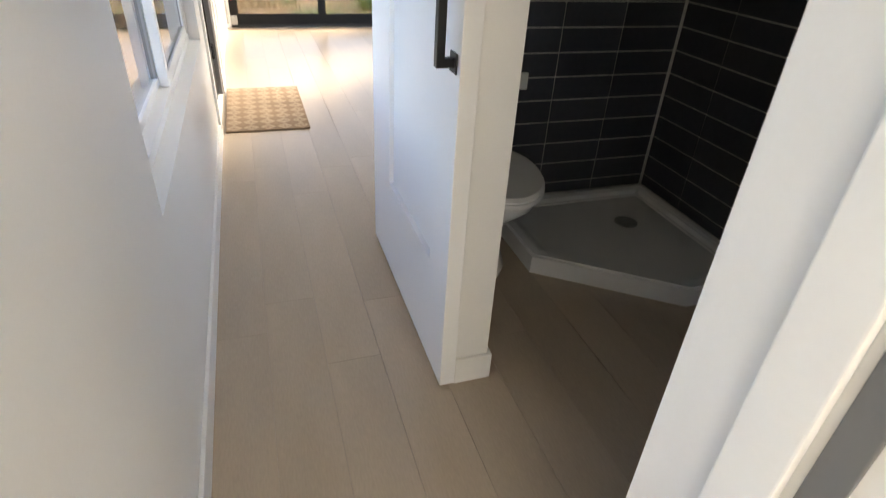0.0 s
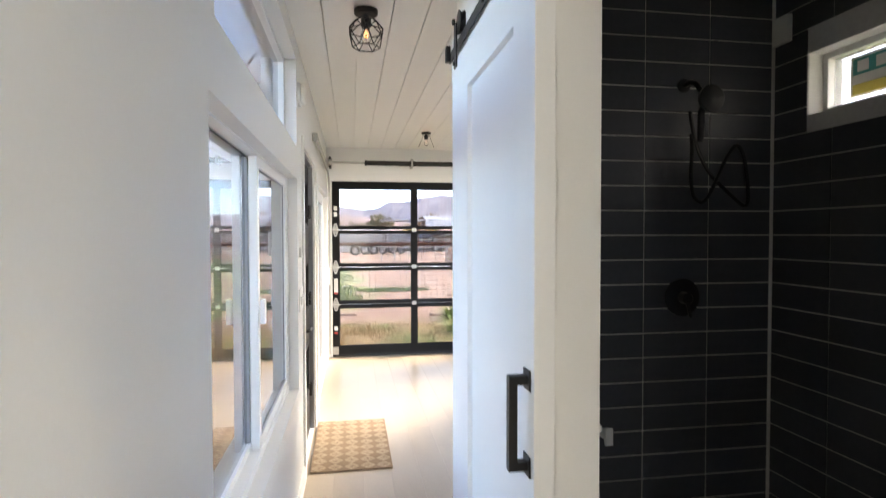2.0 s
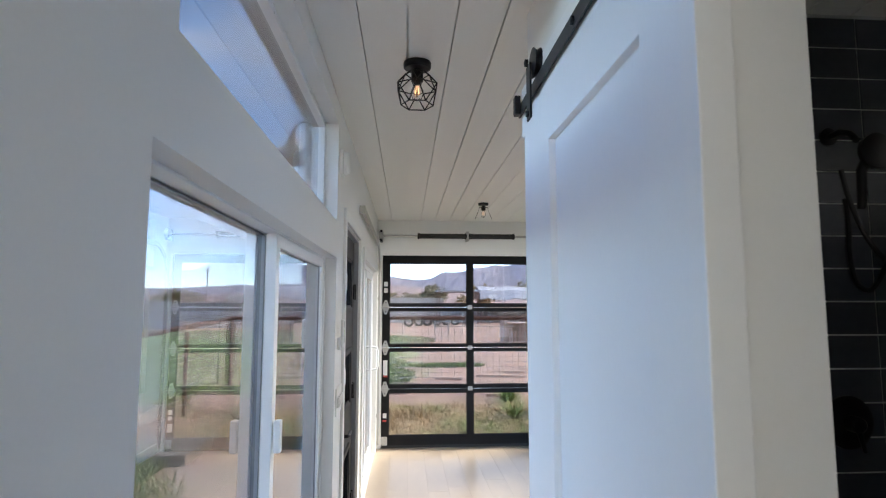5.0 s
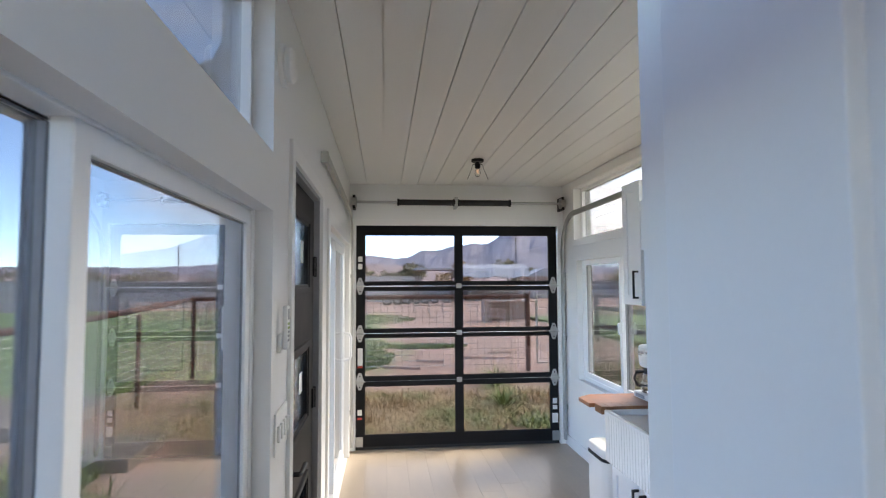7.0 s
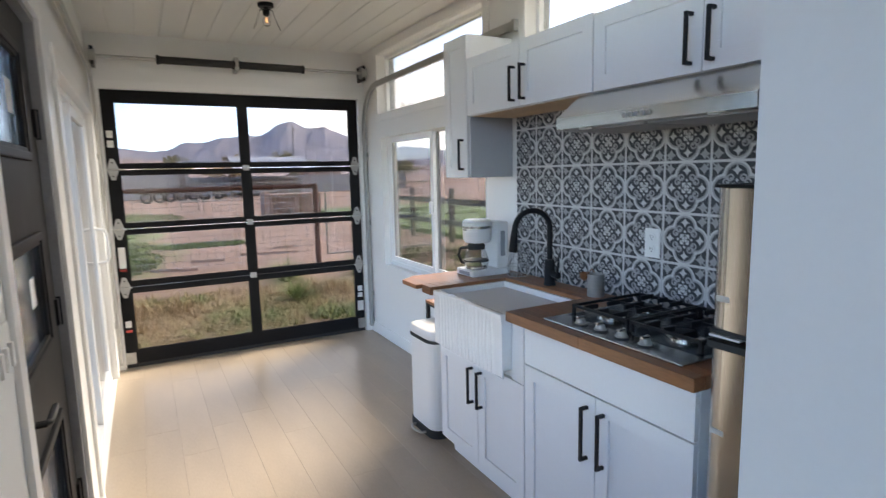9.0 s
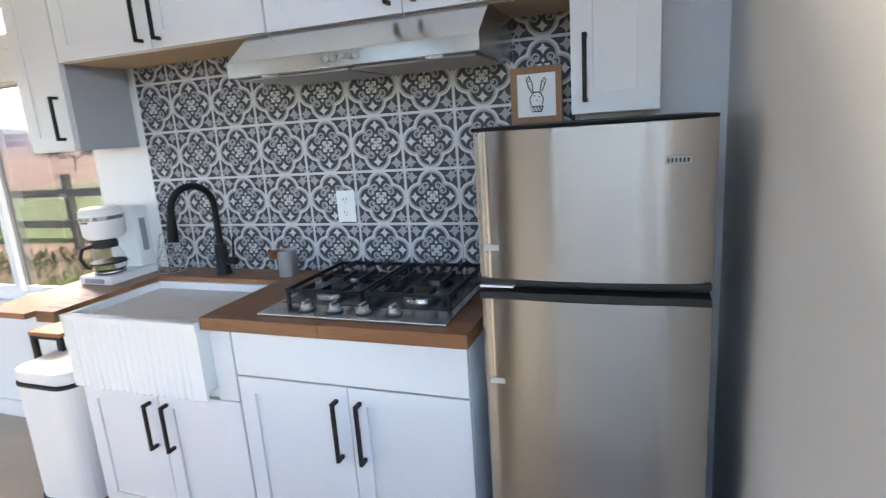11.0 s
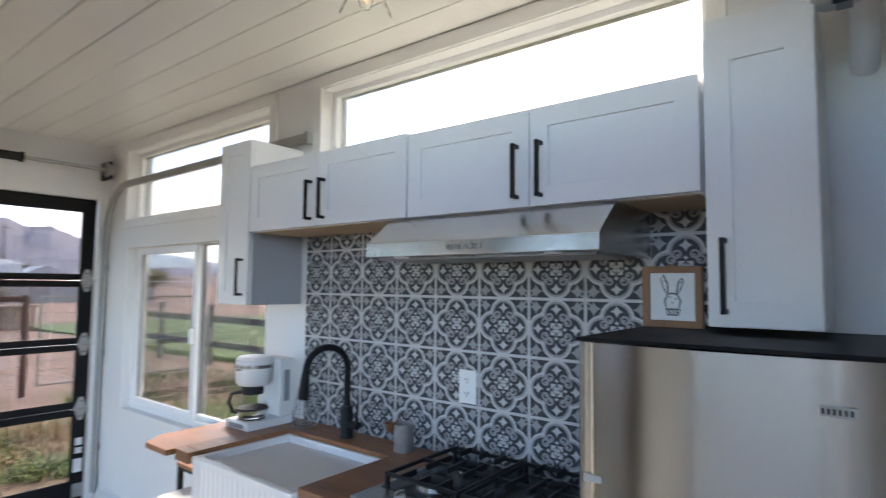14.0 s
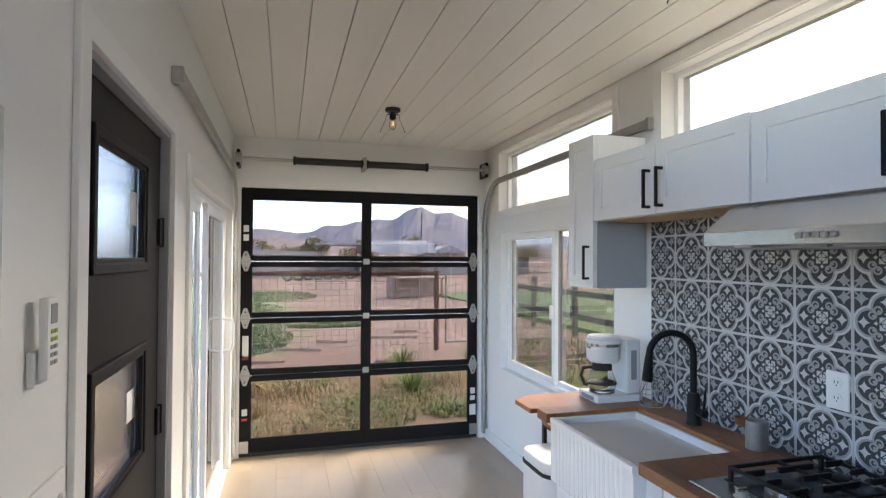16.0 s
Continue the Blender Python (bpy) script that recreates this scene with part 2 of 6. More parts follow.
def ground_cover(m, green, straw):
    """Low turf and litter over the dirt, with ragged edges: a green strip west of the yard and a green field on the kitchen side."""
    N, L = m.node_tree.nodes, m.node_tree.links
    b = N["Principled BSDF"]
    co, sep = N.new("ShaderNodeTexCoord"), N.new("ShaderNodeSeparateXYZ")
    L.new(co.outputs["Object"], sep.inputs[0])

    def math_(kind, p, q):
        n = N.new("ShaderNodeMath")
        n.operation = kind
        for socket, v in zip(n.inputs, (p, q)):
            if isinstance(v, (int, float)):
                socket.default_value = v
            else:
                L.new(v, socket)
        return n.outputs[0]

    def soft(v, lo, hi):
        n = N.new("ShaderNodeMapRange")
        n.inputs["From Min"].default_value, n.inputs["From Max"].default_value = lo, hi
        L.new(v, n.inputs["Value"])
        return n.outputs[0]

    def patches(scale, detail):
        n = N.new("ShaderNodeTexNoise")
        n.inputs["Scale"].default_value, n.inputs["Detail"].default_value, n.inputs["Roughness"].default_value = scale, detail, 0.7
        L.new(co.outputs["Object"], n.inputs["Vector"])
        return n.outputs["Fac"]

    ragged = math_("MULTIPLY", math_("SUBTRACT", patches(0.35, 8), 0.5), 7.0)
    x, y = math_("ADD", sep.outputs[0], ragged), math_("ADD", sep.outputs[1], ragged)
    strip = math_("MULTIPLY", soft(x, 0.9, 0.2), math_("MULTIPLY", soft(y, 6.6, 7.4), soft(y, 31.0, 29.0)))
    field = math_("MULTIPLY", soft(x, 3.6, 5.0), soft(y, 5.5, 4.0))
    turf = math_("MULTIPLY", math_("MAXIMUM", strip, field), soft(patches(2.2, 9), 0.34, 0.52))
    near = math_("MULTIPLY", soft(y, 6.0, 4.6), soft(patches(1.6, 9), 0.42, 0.60))
    old = b.inputs["Base Color"].links[0].from_socket
    for mask, colour in ((near, straw), (turf, green)):
        mix = N.new("ShaderNodeMix")
        mix.data_type = "RGBA"
        L.new(mask, mix.inputs[0])
        L.new(old, mix.inputs[6])
        mix.inputs[7].default_value = (*colour, 1)
        old = mix.outputs[2]
    L.new(old, b.inputs["Base Color"])


ground_cover(DIRT, (0.19, 0.28, 0.085), (0.30, 0.22, 0.12))
GRASSG = material("green_grass", (0.19, 0.28, 0.085), 0.8, vary=0.25, scale=0.7, fine=30)
STRAW = material("dry_grass", (0.50, 0.37, 0.19), 0.85, vary=0.25, scale=2, fine=40)


def by_blade(m, colours):
    """Each blade takes its own tone."""
    N, L = m.node_tree.nodes, m.node_tree.links
    geo, ramp = N.new("ShaderNodeNewGeometry"), N.new("ShaderNodeValToRGB")
    while len(ramp.color_ramp.elements) < len(colours):
        ramp.color_ramp.elements.new(0.5)
    for k, c in enumerate(colours):
        ramp.color_ramp.elements[k].position = k / (len(colours) - 1)
        ramp.color_ramp.elements[k].color = (*c, 1)
    L.new(geo.outputs["Random Per Island"], ramp.inputs["Fac"])
    L.new(ramp.outputs["Color"], N["Principled BSDF"].inputs["Base Color"])


by_blade(STRAW, [(0.16, 0.09, 0.05), (0.42, 0.26, 0.14), (0.60, 0.42, 0.21), (0.72, 0.55, 0.32), (0.28, 0.25, 0.09)])
WEED = material("weed_leaves", (0.13, 0.17, 0.055), 0.7, vary=0.25)
by_blade(WEED, [(0.08, 0.12, 0.03), (0.17, 0.25, 0.06), (0.25, 0.32, 0.08), (0.32, 0.32, 0.12)])
RUST = material("rusted_pipe", (0.15, 0.07, 0.05), 0.8, 0.3, vary=0.25, scale=8, fine=60, bump=0.3)
WIRE = material("fence_wire", (0.72, 0.72, 0.71), 0.6, 0.1)
GALVFENCE = material("corrugated_sheet", (0.36, 0.39, 0.45), 0.6, 0.1, vary=0.12, scale=0.6)
# Distance haze is put into this blue-violet base colour.
MOUNTAIN = material("haze_tinted_mountain", (0.36, 0.34, 0.41), 1.0, vary=0.16, scale=0.012, fine=0.06, bump=0.0)
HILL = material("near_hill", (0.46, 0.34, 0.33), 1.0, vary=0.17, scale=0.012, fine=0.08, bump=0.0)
TREELEAF = material("tree_leaves", (0.27, 0.24, 0.13), 0.8, vary=0.3, per=0.25)
AUTUMN = material("autumn_leaves", (0.34, 0.22, 0.05), 0.8, vary=0.3)
BARK = material("bark", (0.10, 0.075, 0.055), 0.9, vary=0.2)
TARP = material("pale_tarp", (0.45, 0.47, 0.54), 0.5, vary=0.10)
PALEWOOD = material("sun_bleached_wood", (0.55, 0.38, 0.31), 0.9, vary=0.2, stretch=(2, 2, 0.5))
CONCRETE = material("concrete", (0.33, 0.27, 0.22), 0.9, vary=0.14)
WOODGREY = material("weathered_wood", (0.24, 0.21, 0.185), 0.9, vary=0.2, stretch=(2, 2, 0.5))


# ---- builders ----
ORIGIN = {}


def thing(name, at, label, category, group="", kind=""):
    ob = new(name)
    ob.location = at
    ob.empty_display_size = 0.05
    ORIGIN[ob] = Vector(at)
    return tagged(ob, label, category, group, kind)


def mesh_of(name, bm, mat):
    me = bpy.data.meshes.new(name)
    bm.to_mesh(me)
    bm.free()
    me.materials.append(mat)
    return me


def part(name, bm, mat, parent=None, label="", smooth=False):
    """One mesh from a bmesh in world metres, under a thing or a part."""
    base = ORIGIN.get(parent, Vector((0, 0, 0)))
    bmesh.ops.translate(bm, verts=bm.verts, vec=-base)
    if smooth:
        for f in bm.faces:
            f.smooth = True
    ob = new(name, mesh_of(name, bm, mat))
    ob.parent = parent
    ORIGIN[ob] = base
    if smooth:
        ob.data.set_sharp_from_angle(angle=radians(40))
    return tagged(ob, label)


def solid(name, bm, mat, label, category, group="", kind=""):
    """A top-level thing of one mesh."""
    return tagged(part(name, bm, mat), label, category, group, kind)


def bevelled(bm, r, seg=2):
    bmesh.ops.remove_doubles(bm, verts=bm.verts, dist=1e-5)
    bmesh.ops.dissolve_limit(bm, angle_limit=radians(2), verts=bm.verts, edges=bm.edges)
    edges = [e for e in bm.edges if len(e.link_faces) == 2 and e.calc_face_angle(0) > radians(25)]
    bmesh.ops.bevel(bm, geom=edges, offset=r, segments=seg, affect="EDGES", clamp_overlap=True, profile=0.6)
    return bm


def box(x0, x1, y0, y1, z0, z1, r=0.0, bm=None):
    own = bmesh.new()
    bmesh.ops.create_cube(own, size=1)
    for v in own.verts:
        v.co = Vector((x0 + (v.co.x + 0.5) * (x1 - x0), y0 + (v.co.y + 0.5) * (y1 - y0), z0 + (v.co.z + 0.5) * (z1 - z0)))
    if r:
        bmesh.ops.bevel(own, geom=list(own.edges), offset=r, segments=2, affect="EDGES", clamp_overlap=True, profile=0.6)
    return joined(bm, own)


def joined(bm, own):
    if bm is None:
        return own
    me = bpy.data.meshes.new("tmp")
    own.to_mesh(me)
    own.free()
    bm.from_mesh(me)
    bpy.data.meshes.remove(me)
    return bm


def cells(xs, ys, zs, empty, r=0.0, bm=None):
    """A solid on a grid of planes, with the cells left out for which empty(i, j, k) is true."""
    own, verts = bmesh.new(), {}
    n = (len(xs) - 1, len(ys) - 1, len(zs) - 1)

    def full(c):
        return all(0 <= c[a] < n[a] for a in range(3)) and not empty(*c)

    def vert(i, j, k):
        if (i, j, k) not in verts:
            verts[i, j, k] = own.verts.new((xs[i], ys[j], zs[k]))
        return verts[i, j, k]

    for i in range(n[0]):
        for j in range(n[1]):
            for k in range(n[2]):
                if not full((i, j, k)):
                    continue
                for a in range(3):
                    for s in (0, 1):
                        c = [i, j, k]
                        c[a] += 1 if s else -1
                        if full(tuple(c)):
                            continue
                        b, d = (a + 1) % 3, (a + 2) % 3
                        quad = []
                        for u, w in ((0, 0), (1, 0), (1, 1), (0, 1)):
                            p = [i, j, k]
                            p[a] += s
                            p[b] += u
                            p[d] += w
                            quad.append(vert(*p))
                        own.faces.new(quad if s else quad[::-1])
    if r:
        bevelled(own, r)
    return joined(bm, own)


def wall_grid(x0, x1, y0, y1, z0, z1, holes, axis="x"):
    """A wall with openings (a0, a1, z0, z1) along y (axis x) or along x (axis y)."""
    lo, hi = (y0, y1) if axis == "x" else (x0, x1)
    us = sorted({lo, hi, *[h[0] for h in holes], *[h[1] for h in holes]})
    zs = sorted({z0, z1, *[h[2] for h in holes], *[h[3] for h in holes]})

    def inside(u, k):
        cu, cz = (us[u] + us[u + 1]) / 2, (zs[k] + zs[k + 1]) / 2
        return any(h[0] < cu < h[1] and h[2] < cz < h[3] for h in holes)

    if axis == "x":
        return cells([x0, x1], us, zs, lambda i, j, k: inside(j, k))
    return cells(us, [y0, y1], zs, lambda i, j, k: inside(i, k))


def ring(axis, p0, p1, a0, a1, z0, z1, w, r=0.0, wz=None):
    """A rectangular frame of bar width w between the planes p0 and p1 of an axis."""
    wz = wz or w
    us, zs = [a0, a0 + w, a1 - w, a1], [z0, z0 + wz, z1 - wz, z1]
    if axis == "x":
        return cells([p0, p1], us, zs, lambda i, j, k: j == 1 and k == 1, r)
    return cells(us, [p0, p1], zs, lambda i, j, k: i == 1 and k == 1, r)


def tube(points, radius, sides=10, bm=None, closed=False, caps=True):
    own = bmesh.new()
    pts = [Vector(p) for p in points]
    rings, up = [], None
    for n, p in enumerate(pts):
        a = pts[n - 1] if (n or closed) else p
        b = pts[(n + 1) % len(pts)] if (n + 1 < len(pts) or closed) else p
        way = (b - a).normalized()
        if up is None:
            up = way.orthogonal().normalized()
        up = (up - way * up.dot(way)).normalized()
        side = way.cross(up)
        rad = radius[n] if isinstance(radius, (list, tuple)) else radius
        rings.append([own.verts.new(p + rad * (math.cos(t) * up + math.sin(t) * side)) for t in [2 * math.pi * s / sides for s in range(sides)]])
    for n in range(len(rings) - (0 if closed else 1)):
        a, b = rings[n], rings[(n + 1) % len(rings)]
        for s in range(sides):
            own.faces.new((a[s], a[(s + 1) % sides], b[(s + 1) % sides], b[s]))
    if caps and not closed:
        own.faces.new(rings[0][::-1])
        own.faces.new(rings[-1])
    return joined(bm, own)


def lathe(profile, at, sides=28, axis="z", bm=None):
    """A turned body: profile rows of (radius, height) about an upright (or other) axis."""
    own = bmesh.new()
    rings = []
    for rad, h in profile:
        row = []
        for s in range(sides):
            t = 2 * math.pi * s / sides
            p = (rad * math.cos(t), rad * math.sin(t), h)
            p = {"z": p, "x": (p[2], p[0], p[1]), "y": (p[1], p[2], p[0])}[axis]
            row.append(own.verts.new(Vector(at) + Vector(p)))
        rings.append(row)
    for a, b in zip(rings, rings[1:]):
        for s in range(sides):
            own.faces.new((a[s], a[(s + 1) % sides], b[(s + 1) % sides], b[s]))
    for row, flip in ((rings[0], True), (rings[-1], False)):
        if (row[0].co - row[sides // 2].co).length > 1e-4:
            own.faces.new(row[::-1] if flip else row)
    bmesh.ops.remove_doubles(own, verts=own.verts, dist=1e-6)
    return joined(bm, own)


def prism(outline, z0, z1, r=0.0, bm=None):
    own = bmesh.new()
    low = [own.verts.new((x, y, z0)) for x, y in outline]
    high = [own.verts.new((x, y, z1)) for x, y in outline]
    own.faces.new(low[::-1])
    own.faces.new(high)
    for n in range(len(low)):
        m = (n + 1) % len(low)
        own.faces.new((low[n], low[m], high[m], high[n]))
    bmesh.ops.recalc_face_normals(own, faces=own.faces)
    if r:
        bevelled(own, r)
    return joined(bm, own)


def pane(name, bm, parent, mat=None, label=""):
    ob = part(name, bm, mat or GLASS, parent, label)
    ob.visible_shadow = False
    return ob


# ---- the shell ----
W, H = 2.06, 2.47            # inner width and height
BACK = -9.5                  # closed end behind the walk
HALL = 0.703                 # hall face of the bathroom wall
BATH = 0.810                 # bathroom face of it
PART_Y = -4.465              # kitchen face of the partition
SHOW_Y = -4.538              # shower face of the partition
DOOR_FAR, DOOR_NEAR = -5.535, -6.29

# Last hole of either side wall: an unseen window added to light the hall.
solid("wall_west", wall_grid(-0.15, 0, BACK, 0.0, -0.25, H + 0.1, [
    (-5.46, -3.60, 0.62, 1.75), (-5.40, -3.61, 1.92, 2.38), (-3.28, -2.40, 0.0, 1.97), (-2.0, -0.2, 0.0, 1.88), (-9.1, -7.75, 0.62, 2.1)]), WALL,
    "smooth white painted wall with window and door openings", "wall", kind="structure")
solid("wall_east", wall_grid(W, W + 0.15, BACK, 0.0, -0.25, H + 0.1, [
    (-1.96, -0.36, 0.66, 1.73), (-1.96, -0.34, 1.92, 2.39), (-4.01, -2.36, 1.93, 2.40), (-5.25, -4.72, 1.92, 2.16), (-9.1, -7.75, 0.62, 2.1)]), WALL,
    "smooth white painted kitchen wall with window openings", "wall", kind="structure")
solid("wall_north", wall_grid(-0.15, W + 0.15, 0.0, 0.15, -0.25, H + 0.1, [(0.06, 2.0, -0.25, 2.08)], "y"), WALL,
      "white end wall around the glazed garage door", "wall", kind="structure")
solid("wall_south", wall_grid(-0.15, W + 0.15, BACK - 0.15, BACK, -0.25, H + 0.1, [], "y"), WALL, "plain white end wall", "wall", kind="structure")
solid("wall_bathroom_hall", wall_grid(HALL, BATH, -7.4, PART_Y, 0.0, H, [(DOOR_NEAR, DOOR_FAR, 0.0, 1.995)]), WALL,
      "white hall wall with the bathroom doorway", "wall", kind="structure")
solid("wall_partition", box(BATH, W, SHOW_Y, PART_Y, 0.0, H), WALL, "white partition wall beside the refrigerator", "wall", kind="structure")
solid("wall_bathroom_end", box(BATH, W, -7.4, -7.3, 0.0, H), WALL, "plain white bathroom end wall", "wall", kind="structure")


def build_ceiling():
    bm = bmesh.new()
    n, g = 13, 0.0048
    w = W / n
    for i in range(n):
        box(i * w + g / 2, (i + 1) * w - g / 2, BACK, 0.0, H, H + 0.02, bm=bm)
    box(0, W, BACK, 0.0, H + 0.019, H + 0.1, bm=bm)
    solid("ceiling", bm, CEIL, "white painted tongue and groove board ceiling", "ceiling", kind="structure")


build_ceiling()


def build_floor():
    floor = solid("floor", box(-0.15, W + 0.15, BACK, 0.15, -0.25, -0.004), GAP, "light greige vinyl plank floor", "floor", kind="structure")
    rng = random.Random(4)
    w, length, shared = 0.172, 1.22, {}
    for i in range(12):
        x0, y = i * w, -rng.random() * length
        x1 = min(x0 + w, W)
        if x1 - x0 < 0.03:
            continue
        a0 = 0.0
        while a0 > BACK:
            a1 = max(y, BACK)
            key = (round(x1 - x0, 3), round(a0 - a1, 3))
            if key not in shared:
                shared[key] = mesh_of("plank", box(0, key[0] - 0.0008, 0, key[1] - 0.0008, -0.004, 0, 0.0004), PLANK)
            ob = new("plank", shared[key])
            ob.parent, ob.location = floor, (x0, a1, 0)
            a0, y = a1, a1 - length


def build_baseboards():
    def run(x0, x1, y0, y1):
        bm = cells([x0, x1], [y0, y1], [0.0, 0.095], lambda i, j, k: False)
        solid("baseboard", bevelled(bm, 0.003), TRIM, "white painted square baseboard", "baseboard", kind="structure")
    run(0.0, 0.012, BACK, -3.345)
    run(0.0, 0.012, -2.335, -2.10)
    run(W - 0.012, W, -1.85, 0.0)
    run(HALL - 0.010, HALL, -4.60, PART_Y - 0.0)
    run(HALL + 0.001, BATH + 0.012, DOOR_FAR - 0.014, DOOR_FAR - 0.002)
    run(BATH + 0.001, BATH + 0.013, DOOR_FAR, SHOW_Y - 0.013)
    run(HALL + 0.012, 1.44, PART_Y, PART_Y + 0.012)


build_floor()
build_baseboards()


# ---- windows ----
def slider_window(name, wall_x, out, y0, y1, z0, z1, label, meet):
    """A two-sash sliding window set back in its opening; out: the way that is outdoors (-1 or 1)."""
    win = thing(name, (wall_x, (y0 + y1) / 2, z0), label, "window", kind="structure")
    a, b = sorted((wall_x + out * 0.05, wall_x + out * 0.125))
    part("window_frame", ring("x", a, b, y0 + 0.001, y1 - 0.001, z0 + 0.001, z1 + 0.029, 0.035, 0.003), VINYL, win)
    f0, f1 = sorted((wall_x + out * 0.088, wall_x + out * 0.118))
    n0, n1 = sorted((wall_x + out * 0.055, wall_x + out * 0.085))
    sash_a = part("sash", ring("x", f0, f1, y0 + 0.034, meet + 0.022, z0 + 0.034, z1 + 0.024, 0.03, 0.003), VINYL, win)
    sash_b = part("sash", ring("x", n0, n1, meet - 0.022, y1 - 0.034, z0 + 0.034, z1 - 0.003, 0.042, 0.003), VINYL, win)
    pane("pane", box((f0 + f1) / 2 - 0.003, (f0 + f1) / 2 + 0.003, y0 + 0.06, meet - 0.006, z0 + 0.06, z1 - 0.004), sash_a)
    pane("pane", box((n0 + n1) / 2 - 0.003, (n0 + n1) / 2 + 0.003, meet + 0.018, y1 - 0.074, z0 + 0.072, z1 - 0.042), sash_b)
    part("gasket", ring("x", (n0 + n1) / 2 - 0.006, (n0 + n1) / 2 + 0.006, meet + 0.016, y1 - 0.072, z0 + 0.07, z1 - 0.041, 0.006), GREYPLASTIC, sash_b)
    part("gasket", box((f0 + f1) / 2 - 0.006, (f0 + f1) / 2 + 0.006, y0 + 0.06, meet - 0.004, z1 - 0.010, z1 - 0.0035), GREYPLASTIC, sash_a)
    part("gasket", box(min(f0, f1) + 0.002, max(f0, f1) - 0.002, meet - 0.018, meet - 0.008, z0 + 0.062, z1 - 0.011), GREYPLASTIC, sash_a)
    s = wall_x + out * 0.05
    latch = box(min(s, s - out * 0.02), max(s, s - out * 0.02), meet - 0.022, meet + 0.006, (z0 + z1) / 2 - 0.06, (z0 + z1) / 2 + 0.03, 0.005)
    part("latch", latch, VINYL, sash_b, "white plastic latch")
    return win


def fixed_window(name, wall_x, out, y0, y1, z0, z1, label, mat=None):
    win = thing(name, (wall_x, (y0 + y1) / 2, z0), label, "window", kind="structure")
    a, b = sorted((wall_x + out * 0.06, wall_x + out * 0.125))
    part("window_frame", ring("x", a, b, y0 + 0.001, y1 - 0.001, z0 + 0.001, z1 - 0.001, 0.024, 0.003), VINYL, win)
    m = (a + b) / 2
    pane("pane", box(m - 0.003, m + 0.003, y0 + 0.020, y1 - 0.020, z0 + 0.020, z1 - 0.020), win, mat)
    return win


slider_window("window_1", 0.0, -1, -5.46, -3.60, 0.62, 1.75, "white vinyl sliding window deep in the hall wall", -4.515)
fixed_window("window_2", 0.0, -1, -5.40, -3.61, 1.92, 2.38, "long narrow white vinyl transom window above the slider")
slider_window("window_3", W, 1, -1.96, -0.36, 0.66, 1.73, "white vinyl sliding window beside the garage door", -1.16)
fixed_window("window_4", W, 1, -1.96, -0.34, 1.92, 2.39, "white vinyl transom window behind the door track")
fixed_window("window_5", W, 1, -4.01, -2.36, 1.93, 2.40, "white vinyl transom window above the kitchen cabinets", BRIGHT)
fixed_window("window_6", W, 1, -5.25, -4.72, 1.92, 2.16, "small high window in the tiled shower wall")
# Two unseen windows, added behind the walk around the hall's fill lamps.
fixed_window("added_window_1", 0.0, -1, -9.1, -7.75, 0.62, 2.1, "unseen white vinyl window added in the hall side wall")
fixed_window("added_window_2", W, 1, -9.1, -7.75, 0.62, 2.1, "unseen white vinyl window added in the kitchen side wall")
sticker = thing("window_sticker", (W + 0.087, -4.95, 1.97), "teal and yellow printed sheet stuck to the small window", "sticker")
part("sheet", box(W + 0.0865, W + 0.0885, -5.14, -4.82, 1.965, 2.115), PAPER, sticker)
part("band", box(W + 0.085, W + 0.0863, -5.13, -4.83, 2.045, 2.105), TEAL, sticker)
part("band", box(W + 0.085, W + 0.0863, -5.13, -4.83, 1.972, 2.010), YELLOW, sticker)
for k in range(4):
    part("print", box(W + 0.0835, W + 0.0848, -5.12 + k * 0.075, -5.075 + k * 0.075, 2.055, 2.095), PAPER, sticker)
for y0, y1, z0, z1 in ((-1.96, -0.34, 1.92, 2.39), (-4.01, -2.36, 1.93, 2.40)):
    solid("trim", ring("x", W - 0.012, W, y0 - 0.055, y1 + 0.055, z0 - 0.055, min(z1 + 0.06, H - 0.003), 0.055, 0.002), TRIM,
          "flat white painted window casing", "trim", kind="structure")


